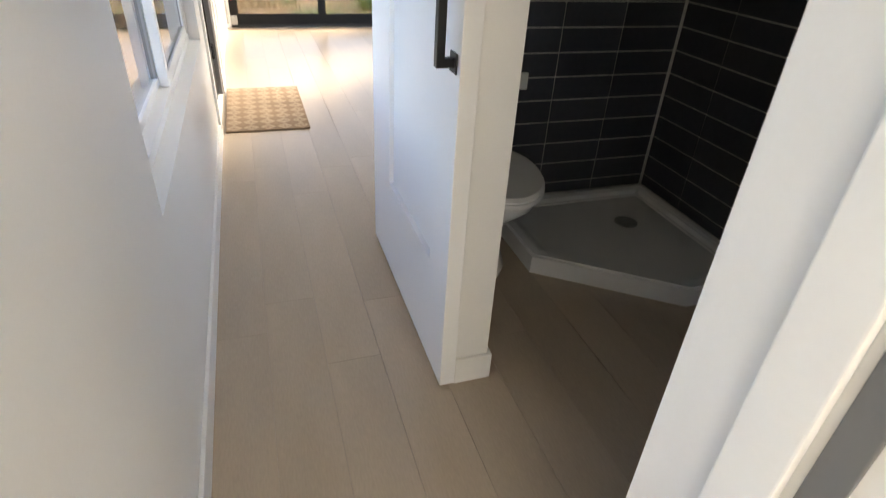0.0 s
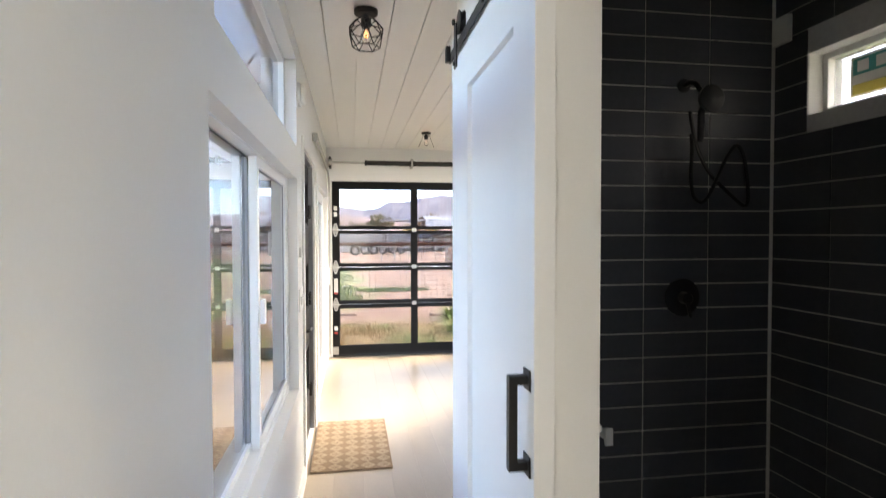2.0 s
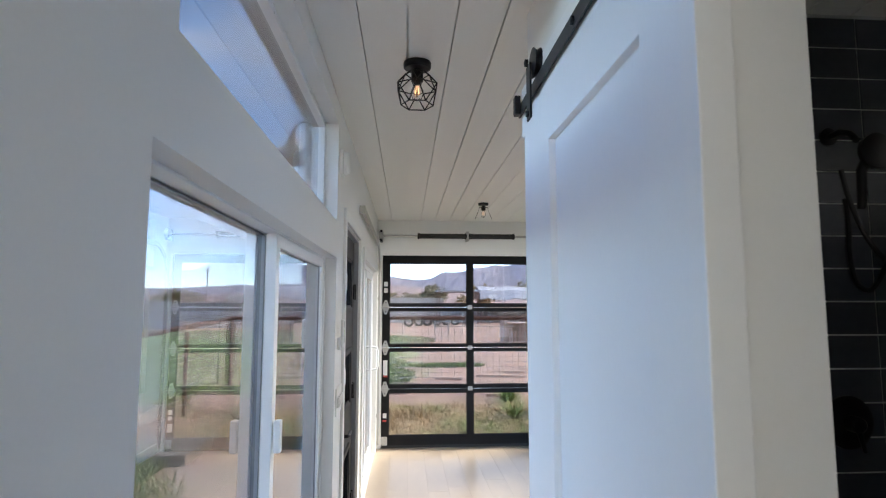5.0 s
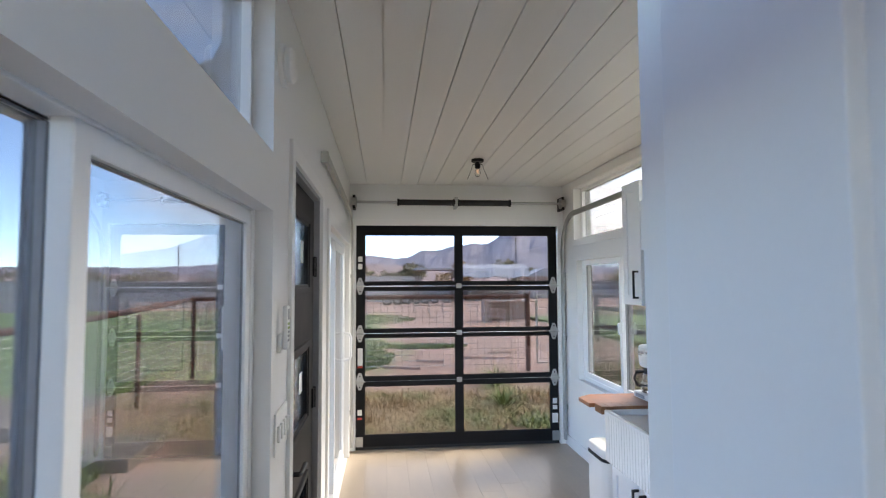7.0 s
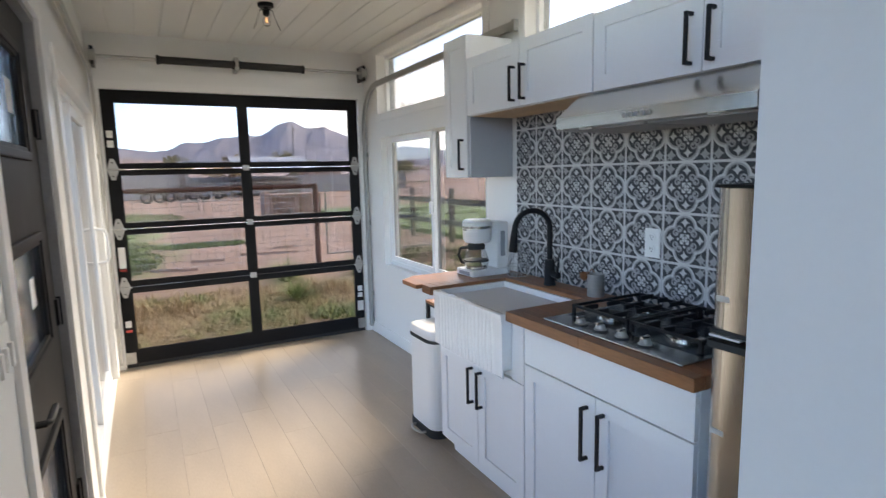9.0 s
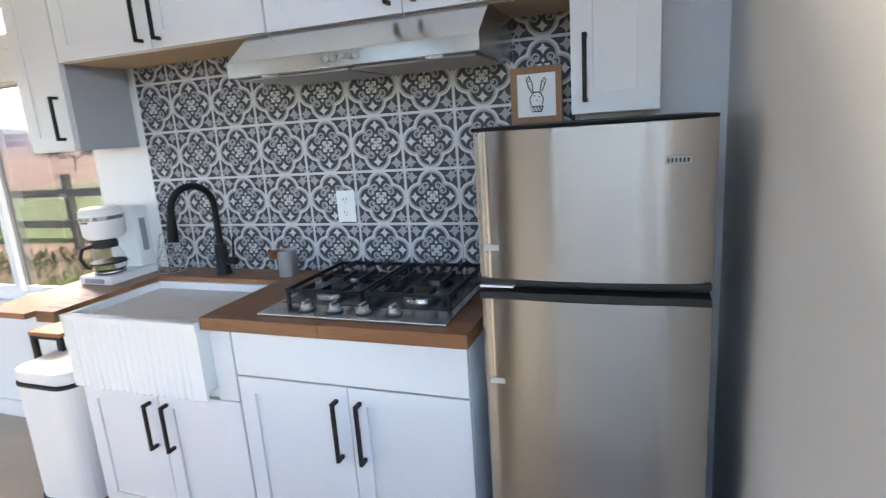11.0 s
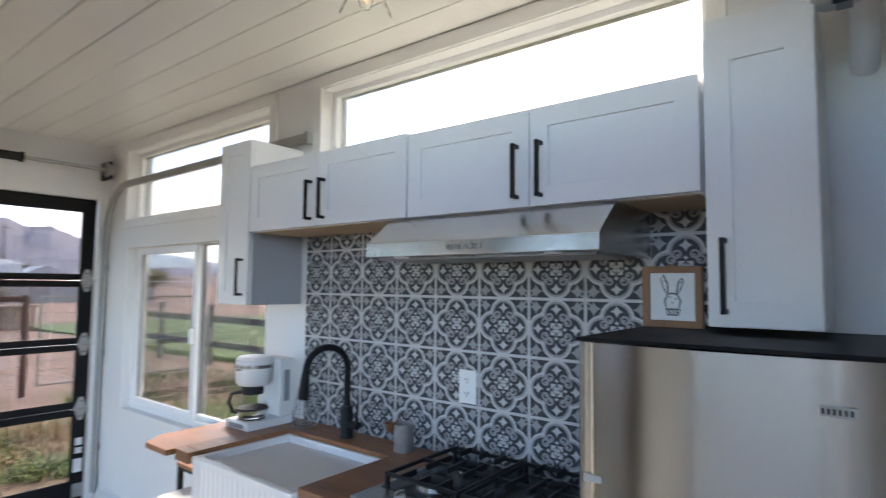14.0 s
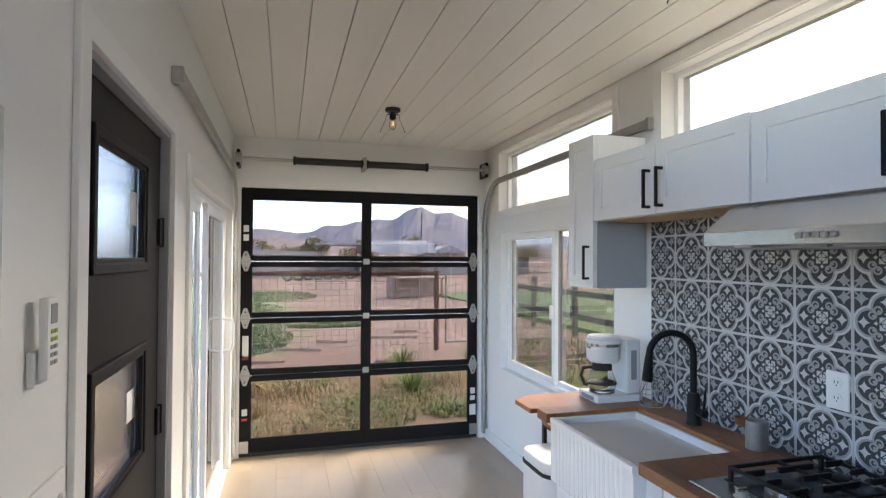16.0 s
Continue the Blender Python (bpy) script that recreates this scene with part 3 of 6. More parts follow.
# ---- doors of the west wall ----
def build_entry_door():
    y0, y1, z1 = -3.28, -2.40, 1.97
    solid("trim", cells([0.0, 0.014], [y0 - 0.06, y0, y1, y1 + 0.06], [0.0, z1, z1 + 0.06], lambda i, j, k: j == 1 and k == 0, 0.002), TRIM,
          "flat white painted door casing", "trim", kind="structure")
    d = thing("door_1", (-0.05, (y0 + y1) / 2, 0.0), "dark charcoal painted entry door with three glazed lights", "door", kind="structure")
    part("door_frame", cells([-0.149, -0.002], [y0 + 0.001, y0 + 0.02, y1 - 0.02, y1 - 0.001], [0.001, z1 - 0.02, z1 - 0.001],
                             lambda i, j, k: j == 1 and k == 0), GREYPLASTIC, d, "grey metal door jamb")
    ys = [y0 + 0.022, -3.13, -2.63, y1 - 0.022]
    zs = [0.012, 0.345, 0.685, 0.925, 1.265, 1.505, 1.825, z1 - 0.024]
    slab = part("door_leaf", cells([-0.075, -0.03], ys, zs, lambda i, j, k: j == 1 and k in (1, 3, 5), 0.002), DARKDOOR, d)
    for k in (1, 3, 5):
        light = part("light_moulding", ring("x", -0.034, -0.018, ys[1] - 0.012, ys[2] + 0.012, zs[k] - 0.012, zs[k + 1] + 0.012, 0.028, 0.005), DARKDOOR, d)
        part("inner_moulding", ring("x", -0.036, -0.024, ys[1] + 0.012, ys[2] - 0.012, zs[k] + 0.012, zs[k + 1] - 0.012, 0.016, 0.004), DARKDOOR, light)
        pane("pane", box(-0.055, -0.049, ys[1] + 0.002, ys[2] - 0.002, zs[k] + 0.002, zs[k + 1] - 0.002), d, FROST, "slightly rippled glass")
    for z in (1.62, 0.98, 0.30):
        h = part("hinge", lathe([(0.008, -0.05), (0.008, 0.05)], (-0.022, y1 - 0.018, z), 10), BLACK, d, "black steel hinge", True)
        part("hinge_leaf", box(-0.031, -0.020, y1 - 0.060, y1 - 0.02, z - 0.045, z + 0.045), BLACK, h)
    hb = tube([(-0.03, y0 + 0.075, 0.865), (0.025, y0 + 0.075, 0.865), (0.03, y0 + 0.085, 0.865), (0.03, y0 + 0.19, 0.865)], 0.009, 8)
    part("door_handle", hb, BLACK, d, "black lever handle", True)
    for z, h in ((1.63, 0.10), (1.05, 0.09)):
        part("sticker", box(-0.0485, -0.048, y1 - 0.33, y1 - 0.25, z, z + h), PAPER, d, "pale paper sticker on the glass")


def build_patio_slider():
    y0, y1, z1 = -2.0, -0.2, 1.88
    solid("trim", cells([0.0, 0.014], [y0 - 0.08, y0, y1, y1 + 0.08], [0.0, z1, z1 + 0.08], lambda i, j, k: j == 1 and k == 0, 0.002), TRIM,
          "flat white painted casing round the patio door", "trim", kind="structure")
    d = thing("door_2", (-0.06, (y0 + y1) / 2, 0.0), "white vinyl sliding glass patio door", "door", kind="structure")
    part("door_frame", ring("x", -0.125, -0.03, y0 + 0.001, y1 - 0.001, 0.001, z1 - 0.001, 0.035, 0.003), VINYL, d)
    m = (y0 + y1) / 2
    a = part("sliding_panel", ring("x", -0.068, -0.036, m - 0.03, y1 - 0.034, 0.034, z1 - 0.034, 0.06, 0.003), VINYL, d)
    b = part("fixed_panel", ring("x", -0.112, -0.080, y0 + 0.034, m + 0.03, 0.034, z1 - 0.034, 0.06, 0.003), VINYL, d)
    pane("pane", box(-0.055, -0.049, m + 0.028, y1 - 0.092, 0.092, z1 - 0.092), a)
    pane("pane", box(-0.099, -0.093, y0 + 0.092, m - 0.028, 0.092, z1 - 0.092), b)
    h = tube([(-0.036, y1 - 0.065, 0.86), (0.02, y1 - 0.065, 0.87), (0.032, y1 - 0.065, 0.90), (0.032, y1 - 0.065, 1.06), (0.02, y1 - 0.065, 1.09), (-0.036, y1 - 0.065, 1.10)], 0.011, 8)
    part("door_handle", h, VINYL, a, "white D-shaped pull handle", True)


build_entry_door()
build_patio_slider()


# ---- the glazed garage door ----
def build_garage_door():
    d = thing("garage_door", (1.025, 0.03, 0.0), "closed black aluminium garage door with eight glass panes", "garage door")
    x0, x1, mid = 0.058, 1.992, (0.996, 1.062)
    rows = [(0.028, 0.131, 0.583, 0.622), (0.626, 0.665, 1.030, 1.063), (1.067, 1.102, 1.469, 1.504), (1.508, 1.543, 1.992, 2.078)]
    for n, (z0, z1, z2, z3) in enumerate(rows):
        sec = part("section", cells([x0, x0 + 0.08, mid[0], mid[1], x1 - 0.078, x1], [0.012, 0.055], [z0, z1, z2, z3],
                                    lambda i, j, k: i in (1, 3) and k == 1, 0.002), BLACKALU, d)
        for a, b in ((x0 + 0.08, mid[0]), (mid[1], x1 - 0.078)):
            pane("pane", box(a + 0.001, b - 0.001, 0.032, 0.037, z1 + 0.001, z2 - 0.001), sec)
            part("glazing_bead", ring("y", 0.014, 0.024, a, b, z1, z2, 0.008), BLACKALU, sec)
    for z in (0.624, 1.065, 1.506):
        for x in (x0 + 0.04, x1 - 0.04):
            own = bmesh.new()
            pts = [(-0.012, -0.078), (0.012, -0.078), (0.036, -0.012), (0.036, 0.012), (0.012, 0.078), (-0.012, 0.078), (-0.036, 0.012), (-0.036, -0.012)]
            for y in (0.0105, 0.006):
                own.faces.new([own.verts.new((x + u, y, z + w)) for u, w in pts])
            own.verts.ensure_lookup_table()
            for s in range(8):
                own.faces.new((own.verts[s], own.verts[(s + 1) % 8], own.verts[8 + (s + 1) % 8], own.verts[8 + s]))
            bmesh.ops.recalc_face_normals(own, faces=own.faces)
            hinge = part("hinge", own, GREYMETAL, d, "galvanised diamond hinge")
            part("roller_stem", tube([(x - 0.05, -0.004, z), (x + 0.05, -0.004, z)], 0.006, 8), GREYMETAL, hinge, smooth=True)
            for w in (-0.05, 0.05):
                part("bolt", lathe([(0.006, 0), (0.006, -0.006), (0.0, -0.008)], (x, 0.006, z + w), 8, "y"), BLACK, hinge)
        part("hinge", box(mid[0] + 0.008, mid[1] - 0.008, 0.001, 0.011, z - 0.022, z + 0.022, 0.003), GREYMETAL, d, "small galvanised centre hinge")
    for x, z, w, h, mat in ((x0 + 0.04, 1.76, 0.040, 0.05, PAPER), (x0 + 0.04, 1.69, 0.040, 0.05, PAPER), (x0 + 0.042, 0.845, 0.046, 0.17, PAPER),
                            (x0 + 0.042, 0.76, 0.046, 0.022, REDLABEL), (x0 + 0.04, 0.34, 0.04, 0.05, PAPER), (x0 + 0.04, 0.285, 0.04, 0.018, REDLABEL),
                            (x1 - 0.04, 0.40, 0.042, 0.05, PAPER), (x1 - 0.04, 0.34, 0.042, 0.04, PAPER), (x1 - 0.04, 0.24, 0.055, 0.09, PAPER)):
        part("label", box(x - w / 2, x + w / 2, 0.010, 0.0125, z - h / 2, z + h / 2), mat, d, "printed warning label")
    for x in (x0 + 0.035, x1 - 0.035):
        part("bottom_bracket", box(x - 0.035, x + 0.035, 0.0, 0.0115, 0.03, 0.12, 0.003), GREYMETAL, d, "galvanised bottom bracket")
    part("bottom_seal", box(x0, x1, 0.014, 0.056, 0.0, 0.03, 0.006), RUBBER, d, "black rubber bottom seal")

    solid("trim", cells([0.001, 0.06, 2.0, W - 0.001], [-0.012, -0.0005], [0.0, 2.085, 2.14], lambda i, j, k: i == 1 and k == 0), TRIM,
          "white painted garage door jamb trim", "trim", kind="structure")
    for side, x in ((1, 0.030), (-1, W - 0.030)):
        tr = thing("door_track", (x, -0.05, 0.0), "galvanised steel garage door track bending to horizontal", "door track", "garage door tracks")
        path = [(x, -0.045, 0.05), (x, -0.045, 1.80)]
        path += [(x, -0.045 - 0.33 * (1 - math.cos(t)), 1.80 + 0.36 * math.sin(t)) for t in [radians(a) for a in (15, 30, 45, 60, 75, 90)]]
        end = -2.42 if side == 1 else -2.30
        path += [(x, end, 2.175)]
        own = bmesh.new()
        prof = [(-0.009, -0.022), (0.009, -0.022), (0.009, 0.022), (-0.009, 0.022)]
        rings = []
        for n, p in enumerate(path):
            a, b = Vector(path[max(n - 1, 0)]), Vector(path[min(n + 1, len(path) - 1)])
            way = (b - a).normalized()
            nrm = Vector((1, 0, 0)).cross(way)
            rings.append([own.verts.new(Vector(p) + Vector((u, 0, 0)) + nrm * w) for u, w in prof])
        for a, b in zip(rings, rings[1:]):
            for s in (0, 1, 2, 3):
                own.faces.new((a[s], a[(s + 1) % 4], b[(s + 1) % 4], b[s]))
        own.faces.new(rings[0][::-1])
        own.faces.new(rings[-1])
        bmesh.ops.recalc_face_normals(own, faces=own.faces)
        part("rail", own, GREYMETAL, tr)
        part("end_angle", box(x - 0.029 if side == 1 else x - 0.010, x + 0.010 if side == 1 else x + 0.029, end - 0.004, end + 0.02, 2.148, 2.205, 0.003), GREYMETAL, tr, "galvanised end angle")
        for z in (0.35, 1.0, 1.6):
            part("track_bracket", box(min(x, x + -side * 0.03), max(x, x - side * 0.03), -0.05, -0.0005, z - 0.02, z + 0.02, 0.002), GREYMETAL, tr)
    sh = thing("torsion_spring_shaft", (1.03, -0.12, 2.20), "steel torsion shaft with dark springs above the garage door", "torsion spring")
    part("shaft", tube([(0.03, -0.12, 2.283), (W - 0.03, -0.12, 2.283)], 0.0125, 12), GREYMETAL, sh, smooth=True)
    for a, b in ((0.46, 0.96), (1.02, 1.49)):
        n = int((b - a) / 0.012)
        body = [(0.026 + 0.0035 * (s % 2), a + (b - a) * s / n) for s in range(n + 1)]
        part("spring", lathe(body, (0, -0.12, 2.283), 16, "x"), RUBBER, sh, "dark oiled coil spring", True)
        for x in (a - 0.02, b + 0.0):
            part("winding_cone", lathe([(0.024, x), (0.034, x + 0.004), (0.034, x + 0.02), (0.02, x + 0.024)], (0, -0.12, 2.283), 14, "x"), BLACK, sh)
    part("centre_bracket", box(0.975, 1.005, -0.15, -0.0005, 2.235, 2.335, 0.004), GREYMETAL, sh)
    for x in (0.045, W - 0.045):
        part("cable_drum", lathe([(0.02, -0.025), (0.05, -0.022), (0.046, 0.0), (0.05, 0.022), (0.02, 0.025)], (x, -0.12, 2.283), 20, "x"), GREYMETAL, sh, smooth=True)
        part("end_bracket", box(x - 0.012, x + 0.012, -0.15, -0.0005, 2.22, 2.345, 0.003), BLACK, sh)


build_garage_door()


# ---- hall ----
def build_barn_door():
    x0, x1, y0, y1, z0, z1 = 0.655, 0.7015, -5.556, -4.62, 0.012, 2.075
    d = thing("barn_door", ((x0 + x1) / 2, (y0 + y1) / 2, 0.012), "white painted shaker sliding barn door slid open", "door")
    part("door_leaf", cells([x0, x0 + 0.017, x1], [y0, y0 + 0.155, y1 - 0.265, y1], [z0, 0.375, 1.935, z1], lambda i, j, k: i == 0 and j == 1 and k == 1, 0.0025), DOORPAINT, d)
    hy = -5.517
    pull = cells([x0 - 0.045, x0 - 0.026, x0 - 0.0005], [hy - 0.011, hy + 0.011], [0.950, 0.970, 1.135, 1.155], lambda i, j, k: i == 1 and k == 1, 0.002)
    h = part("pull_handle", pull, BLACK, d, "matte black square pull handle")
    for z in (0.960, 1.145):
        part("handle_plate", box(x0 - 0.004, x0 - 0.0004, hy - 0.022, hy + 0.022, z - 0.022, z + 0.022, 0.001), BLACK, h)
    part("floor_guide", box(x0 + 0.005, x1 - 0.004, y0 + 0.05, y0 + 0.09, 0.0005, 0.0118), BLACK, d, "black floor guide")
    for y in (-5.44, -4.70):
        s = part("hanger_strap", box(x0 - 0.006, x0 - 0.0005, y - 0.022, y + 0.022, 2.045, 2.20, 0.002), BLACK, d, "black steel roller strap")
        part("roller", lathe([(0.012, -0.012), (0.043, -0.010), (0.036, 0.0), (0.043, 0.010), (0.012, 0.012)], (0.672, y, 2.205), 20, "x"), BLACK, s, smooth=True)
        part("bolt", lathe([(0.011, 0.0), (0.011, -0.008), (0.0, -0.011)], (x0 - 0.006, y, 2.205), 8, "x"), BLACK, s)
        for z in (2.06,):
            part("bolt", lathe([(0.009, 0.0), (0.009, -0.006), (0.0, -0.008)], (x0 - 0.006, y, z), 8, "x"), BLACK, s)
    r = thing("barn_door_rail", (0.68, -5.45, 2.13), "flat black steel barn door rail on a white header board", "door rail")
    part("rail", box(0.669, 0.675, -6.50, -4.475, 2.125, 2.163, 0.001), BLACK, r)
    part("header_board", box(HALL - 0.022, HALL - 0.001, -6.60, -4.468, 2.06, 2.22, 0.002), TRIM, r, "white painted header board")
    for y in (-6.4, -5.95, -5.5, -5.05, -4.64):
        part("standoff", lathe([(0.009, 0.0), (0.009, 0.010)], (0.673, y, 2.144), 10, "x"), BLACK, r)
        part("bolt", lathe([(0.010, 0.0), (0.010, -0.006), (0, -0.008)], (0.669, y, 2.144), 8, "x"), BLACK, r)
    part("end_stop", box(0.650, 0.668, -4.515, -4.485, 2.125, 2.185, 0.003), BLACK, r, "black end stop")


build_barn_door()
solid("trim", cells([HALL - 0.014, HALL - 0.0005], [-6.47, -6.40], [0.0, 2.02], lambda i, j, k: False, 0.003), TRIM, "white painted door casing", "trim", kind="structure")
solid("trim", box(HALL - 0.006, HALL - 0.0005, -6.518, -6.482, 0.0, 2.02, 0.002), DARKTRIM, "dark grey vertical edge strip", "trim", kind="structure")


def build_rug():
    r = thing("rug", (0.28, -2.78, 0.0), "small brown woven door mat with a diamond pattern", "rug")
    x0, x1, y0, y1 = 0.025, 0.530, -3.235, -2.315
    part("mat", box(x0, x1, y0, y1, 0.0005, 0.010, 0.003), RUGMAT, r)
    bm = bmesh.new()
    rng = random.Random(3)
    nx, ny = 5, 9
    for i in range(nx):
        for j in range(ny):
            cx, cy = x0 + (i + 0.5) * (x1 - x0) / nx, y0 + (j + 0.5) * (y1 - y0) / ny
            a, b = 0.047, 0.047
            for s in (1.0, 0.45):
                ro = [(cx - a * s, cy), (cx, cy - b * s), (cx + a * s, cy), (cx, cy + b * s)]
                ri = [(cx + (x - cx) * 0.62, cy + (y - cy) * 0.62) for x, y in ro]
                z = 0.0108 + rng.random() * 0.0003
                vo, vi = [bm.verts.new((*p, z)) for p in ro], [bm.verts.new((*p, z)) for p in ri]
                for k in range(4):
                    bm.faces.new((vo[k], vo[(k + 1) % 4], vi[(k + 1) % 4], vi[k]))
    part("diamond_pattern", bm, RUGLIGHT, r, "lighter woven diamonds")


build_rug()


def build_wall_controls():
    t = thing("air_conditioner_remote", (0.0, -3.495, 1.33), "white remote control in a wall holder", "remote control")
    part("holder", cells([0.0005, 0.014], [-3.522, -3.468], [1.328, 1.385], lambda i, j, k: False, 0.004), PLASTIC, t)
    part("body", box(0.0145, 0.030, -3.516, -3.474, 1.338, 1.470, 0.005), PLASTIC, t)
    part("display", box(0.0295, 0.0308, -3.508, -3.482, 1.428, 1.460), GREYPLASTIC, t, "small grey display")
    for i in range(5):
        for j in range(2):
            part("button", box(0.0295, 0.0315, -3.508 + j * 0.015, -3.497 + j * 0.015, 1.362 + i * 0.0125, 1.369 + i * 0.0125, 0.001), GREENKEY if i > 2 else GREYPLASTIC, t)
    s = thing("light_switch", (0.0, -3.46, 1.02), "white four-gang light switch plate", "light switch")
    part("plate", box(0.0005, 0.007, -3.555, -3.365, 1.03, 1.155, 0.002), PLASTIC, s)
    for k in range(4):
        y = -3.532 + k * 0.046
        part("toggle", box(0.0068, 0.016, y - 0.007, y + 0.009, 1.068, 1.116, 0.002), PLASTIC, s)
    o = thing("smoke_detector", (0.0, -3.50, 2.17), "round white smoke detector on the wall", "smoke detector")
    part("base", lathe([(0.066, 0.0005), (0.066, 0.014), (0.06, 0.018)], (0, -3.50, 2.22), 32, "x"), PLASTIC, o, smooth=True)
    part("cover", lathe([(0.055, 0.018), (0.055, 0.034), (0.045, 0.043), (0.02, 0.045), (0.0, 0.045)], (0, -3.50, 2.22), 32, "x"), PLASTIC, o, smooth=True)


build_wall_controls()


def ceiling_lamp(x, y, cage):
    d = thing("ceiling_lamp", (x, y, H), "black wire cage ceiling lamp with a filament bulb" if cage else "black ceiling lamp with a clear glass shade", "ceiling lamp", "ceiling lamps")
    z, k = H - 0.0005, 0.86 if cage else 0.76

    def turned(rows):
        return lathe([(r * k, z - h * k) for r, h in rows], (x, y, 0), 26)
    part("canopy", turned([(0.062, 0), (0.062, 0.022), (0.055, 0.028), (0.0, 0.028)]), BLACK, d, smooth=True)
    part("socket", turned([(0.016, 0.028), (0.016, 0.045), (0.027, 0.05), (0.027, 0.085), (0.02, 0.09), (0, 0.09)]), BLACK, d, smooth=True)
    b = part("bulb", turned([(0.012, 0.09), (0.016, 0.10), (0.028, 0.128), (0.029, 0.145), (0.020, 0.168), (0.0, 0.176)]), CLEAR, d, "clear glass filament bulb", True)
    b.visible_shadow = False
    part("filament", tube([(x + u * k, y, z - h * k) for u, h in ((-0.006, 0.105), (-0.008, 0.145), (0, 0.115), (0.008, 0.145), (0.006, 0.105))], 0.0010, 6), BAREBULB, b, "glowing filament")
    if cage:
        rows = [(0.046, z - 0.045), (0.086, z - 0.095), (0.062, z - 0.168)]
        corner = [[(x + r * math.cos(j * math.pi / 3 + o), y + r * math.sin(j * math.pi / 3 + o), h) for j in range(6)] for (r, h), o in zip(rows, (0, 0.52, 0))]
        bm = bmesh.new()
        for row in corner:
            for j in range(6):
                tube([row[j], row[(j + 1) % 6]], 0.0024, 6, bm)
        for a, c in zip(corner, corner[1:]):
            for j in range(6):
                for m in ((0, 5) if a is corner[0] else (0, 1)):
                    tube([a[j], c[(j + m) % 6]], 0.0024, 6, bm)
        part("cage", bm, BLACK, d, "angular black wire cage")["kind"] = "stuff"
    else:
        s = part("shade", turned([(0.034, 0.045), (0.052, 0.052), (0.064, 0.10), (0.105, 0.195), (0.1044, 0.196), (0.0634, 0.1005), (0.0514, 0.053), (0.0334, 0.046)]), SHADEGLASS, d, "clear glass flared shade", True)
        s.visible_shadow = False


ceiling_lamp(0.355, -4.09, True)
ceiling_lamp(1.565, -3.15, False)
ceiling_lamp(1.026, -1.13, False)


# ---- kitchen ----
def pattern_tile_material():
    """Printed cement tile: quatrefoil band, corner stars, scrolls and a small centre cross, on a dark ground."""
    m = bpy.data.materials.new("patterned_tile")
    m.use_nodes = True
    N, L = m.node_tree.nodes, m.node_tree.links

    def op(kind, a, b=None, c=None):
        n = N.new("ShaderNodeMath")
        n.operation = kind
        for s, v in zip(n.inputs, (a, b, c)):
            if v is None:
                continue
            if isinstance(v, (int, float)):
                s.default_value = v
            else:
                L.new(v, s)
        return n.outputs[0]

    co = N.new("ShaderNodeTexCoord")
    sep = N.new("ShaderNodeSeparateXYZ")
    L.new(co.outputs["Object"], sep.inputs[0])
    a = op("ABSOLUTE", op("DIVIDE", sep.outputs[1], 0.0995))
    b = op("ABSOLUTE", op("DIVIDE", sep.outputs[2], 0.0965))
    hi, lo = op("MAXIMUM", a, b), op("MINIMUM", a, b)

    def dist(px, py, cx, cy):
        dx, dy = op("SUBTRACT", px, cx), op("SUBTRACT", py, cy)
        return op("SQRT", op("ADD", op("MULTIPLY", dx, dx), op("MULTIPLY", dy, dy)))

    def below(v, k):
        return op("LESS_THAN", v, k)

    def both(*vs):
        r = vs[0]
        for v in vs[1:]:
            r = op("MULTIPLY", r, v)
        return r

    lobe = op("SUBTRACT", dist(hi, lo, 0.47, 0.0), 0.445)
    band = below(op("ABSOLUTE", op("SUBTRACT", lobe, 0.045)), 0.038)
    band_in = below(op("ABSOLUTE", op("ADD", lobe, 0.028)), 0.035)
    notch = both(below(op("ABSOLUTE", op("SUBTRACT", hi, 0.50)), 0.055), below(op("ABSOLUTE", op("SUBTRACT", lo, 0.50)), 0.055))
    q, w = op("SUBTRACT", 1.0, a), op("SUBTRACT", 1.0, b)
    s, t = op("MULTIPLY", op("ADD", q, w), 0.7071), op("ABSOLUTE", op("MULTIPLY", op("SUBTRACT", q, w), 0.7071))
    def astroid(px, py, cx, cy, r):
        u_, v_ = op("ABSOLUTE", op("SUBTRACT", px, cx)), op("ABSOLUTE", op("SUBTRACT", py, cy))
        return below(op("ADD", op("POWER", u_, 0.62), op("POWER", v_, 0.62)), r ** 0.62)
    leaf = astroid(a, b, 0.73, 0.73, 0.27)
    stem = both(below(t, 0.028), below(s, 0.40))
    diamond = astroid(hi, lo, 0.66, 0.0, 0.21)
    diamond2 = astroid(hi, lo, 0.30, 0.0, 0.09)
    curl = below(op("ABSOLUTE", op("SUBTRACT", dist(hi, lo, 0.40, 0.24), 0.105)), 0.03)
    dot = below(dist(hi, lo, 0.37, 0.22), 0.045)
    core = both(below(hi, 0.20), op("SUBTRACT", 1.0, below(lo, 0.022)), op("SUBTRACT", 1.0, below(op("ABSOLUTE", op("SUBTRACT", op("ADD", a, b), 0.19)), 0.02)))
    edge = below(0.948, hi)
    light = op("MAXIMUM", op("MAXIMUM", op("MAXIMUM", band, diamond), op("MAXIMUM", diamond2, core)), op("MAXIMUM", edge, notch))
    mid = op("MAXIMUM", op("MAXIMUM", leaf, curl), op("MAXIMUM", dot, band_in))
    mid = op("MAXIMUM", mid, stem)
    noise_ = N.new("ShaderNodeTexNoise")
    noise_.inputs["Scale"].default_value, noise_.inputs["Detail"].default_value = 45, 5
    L.new(co.outputs["Object"], noise_.inputs["Vector"])

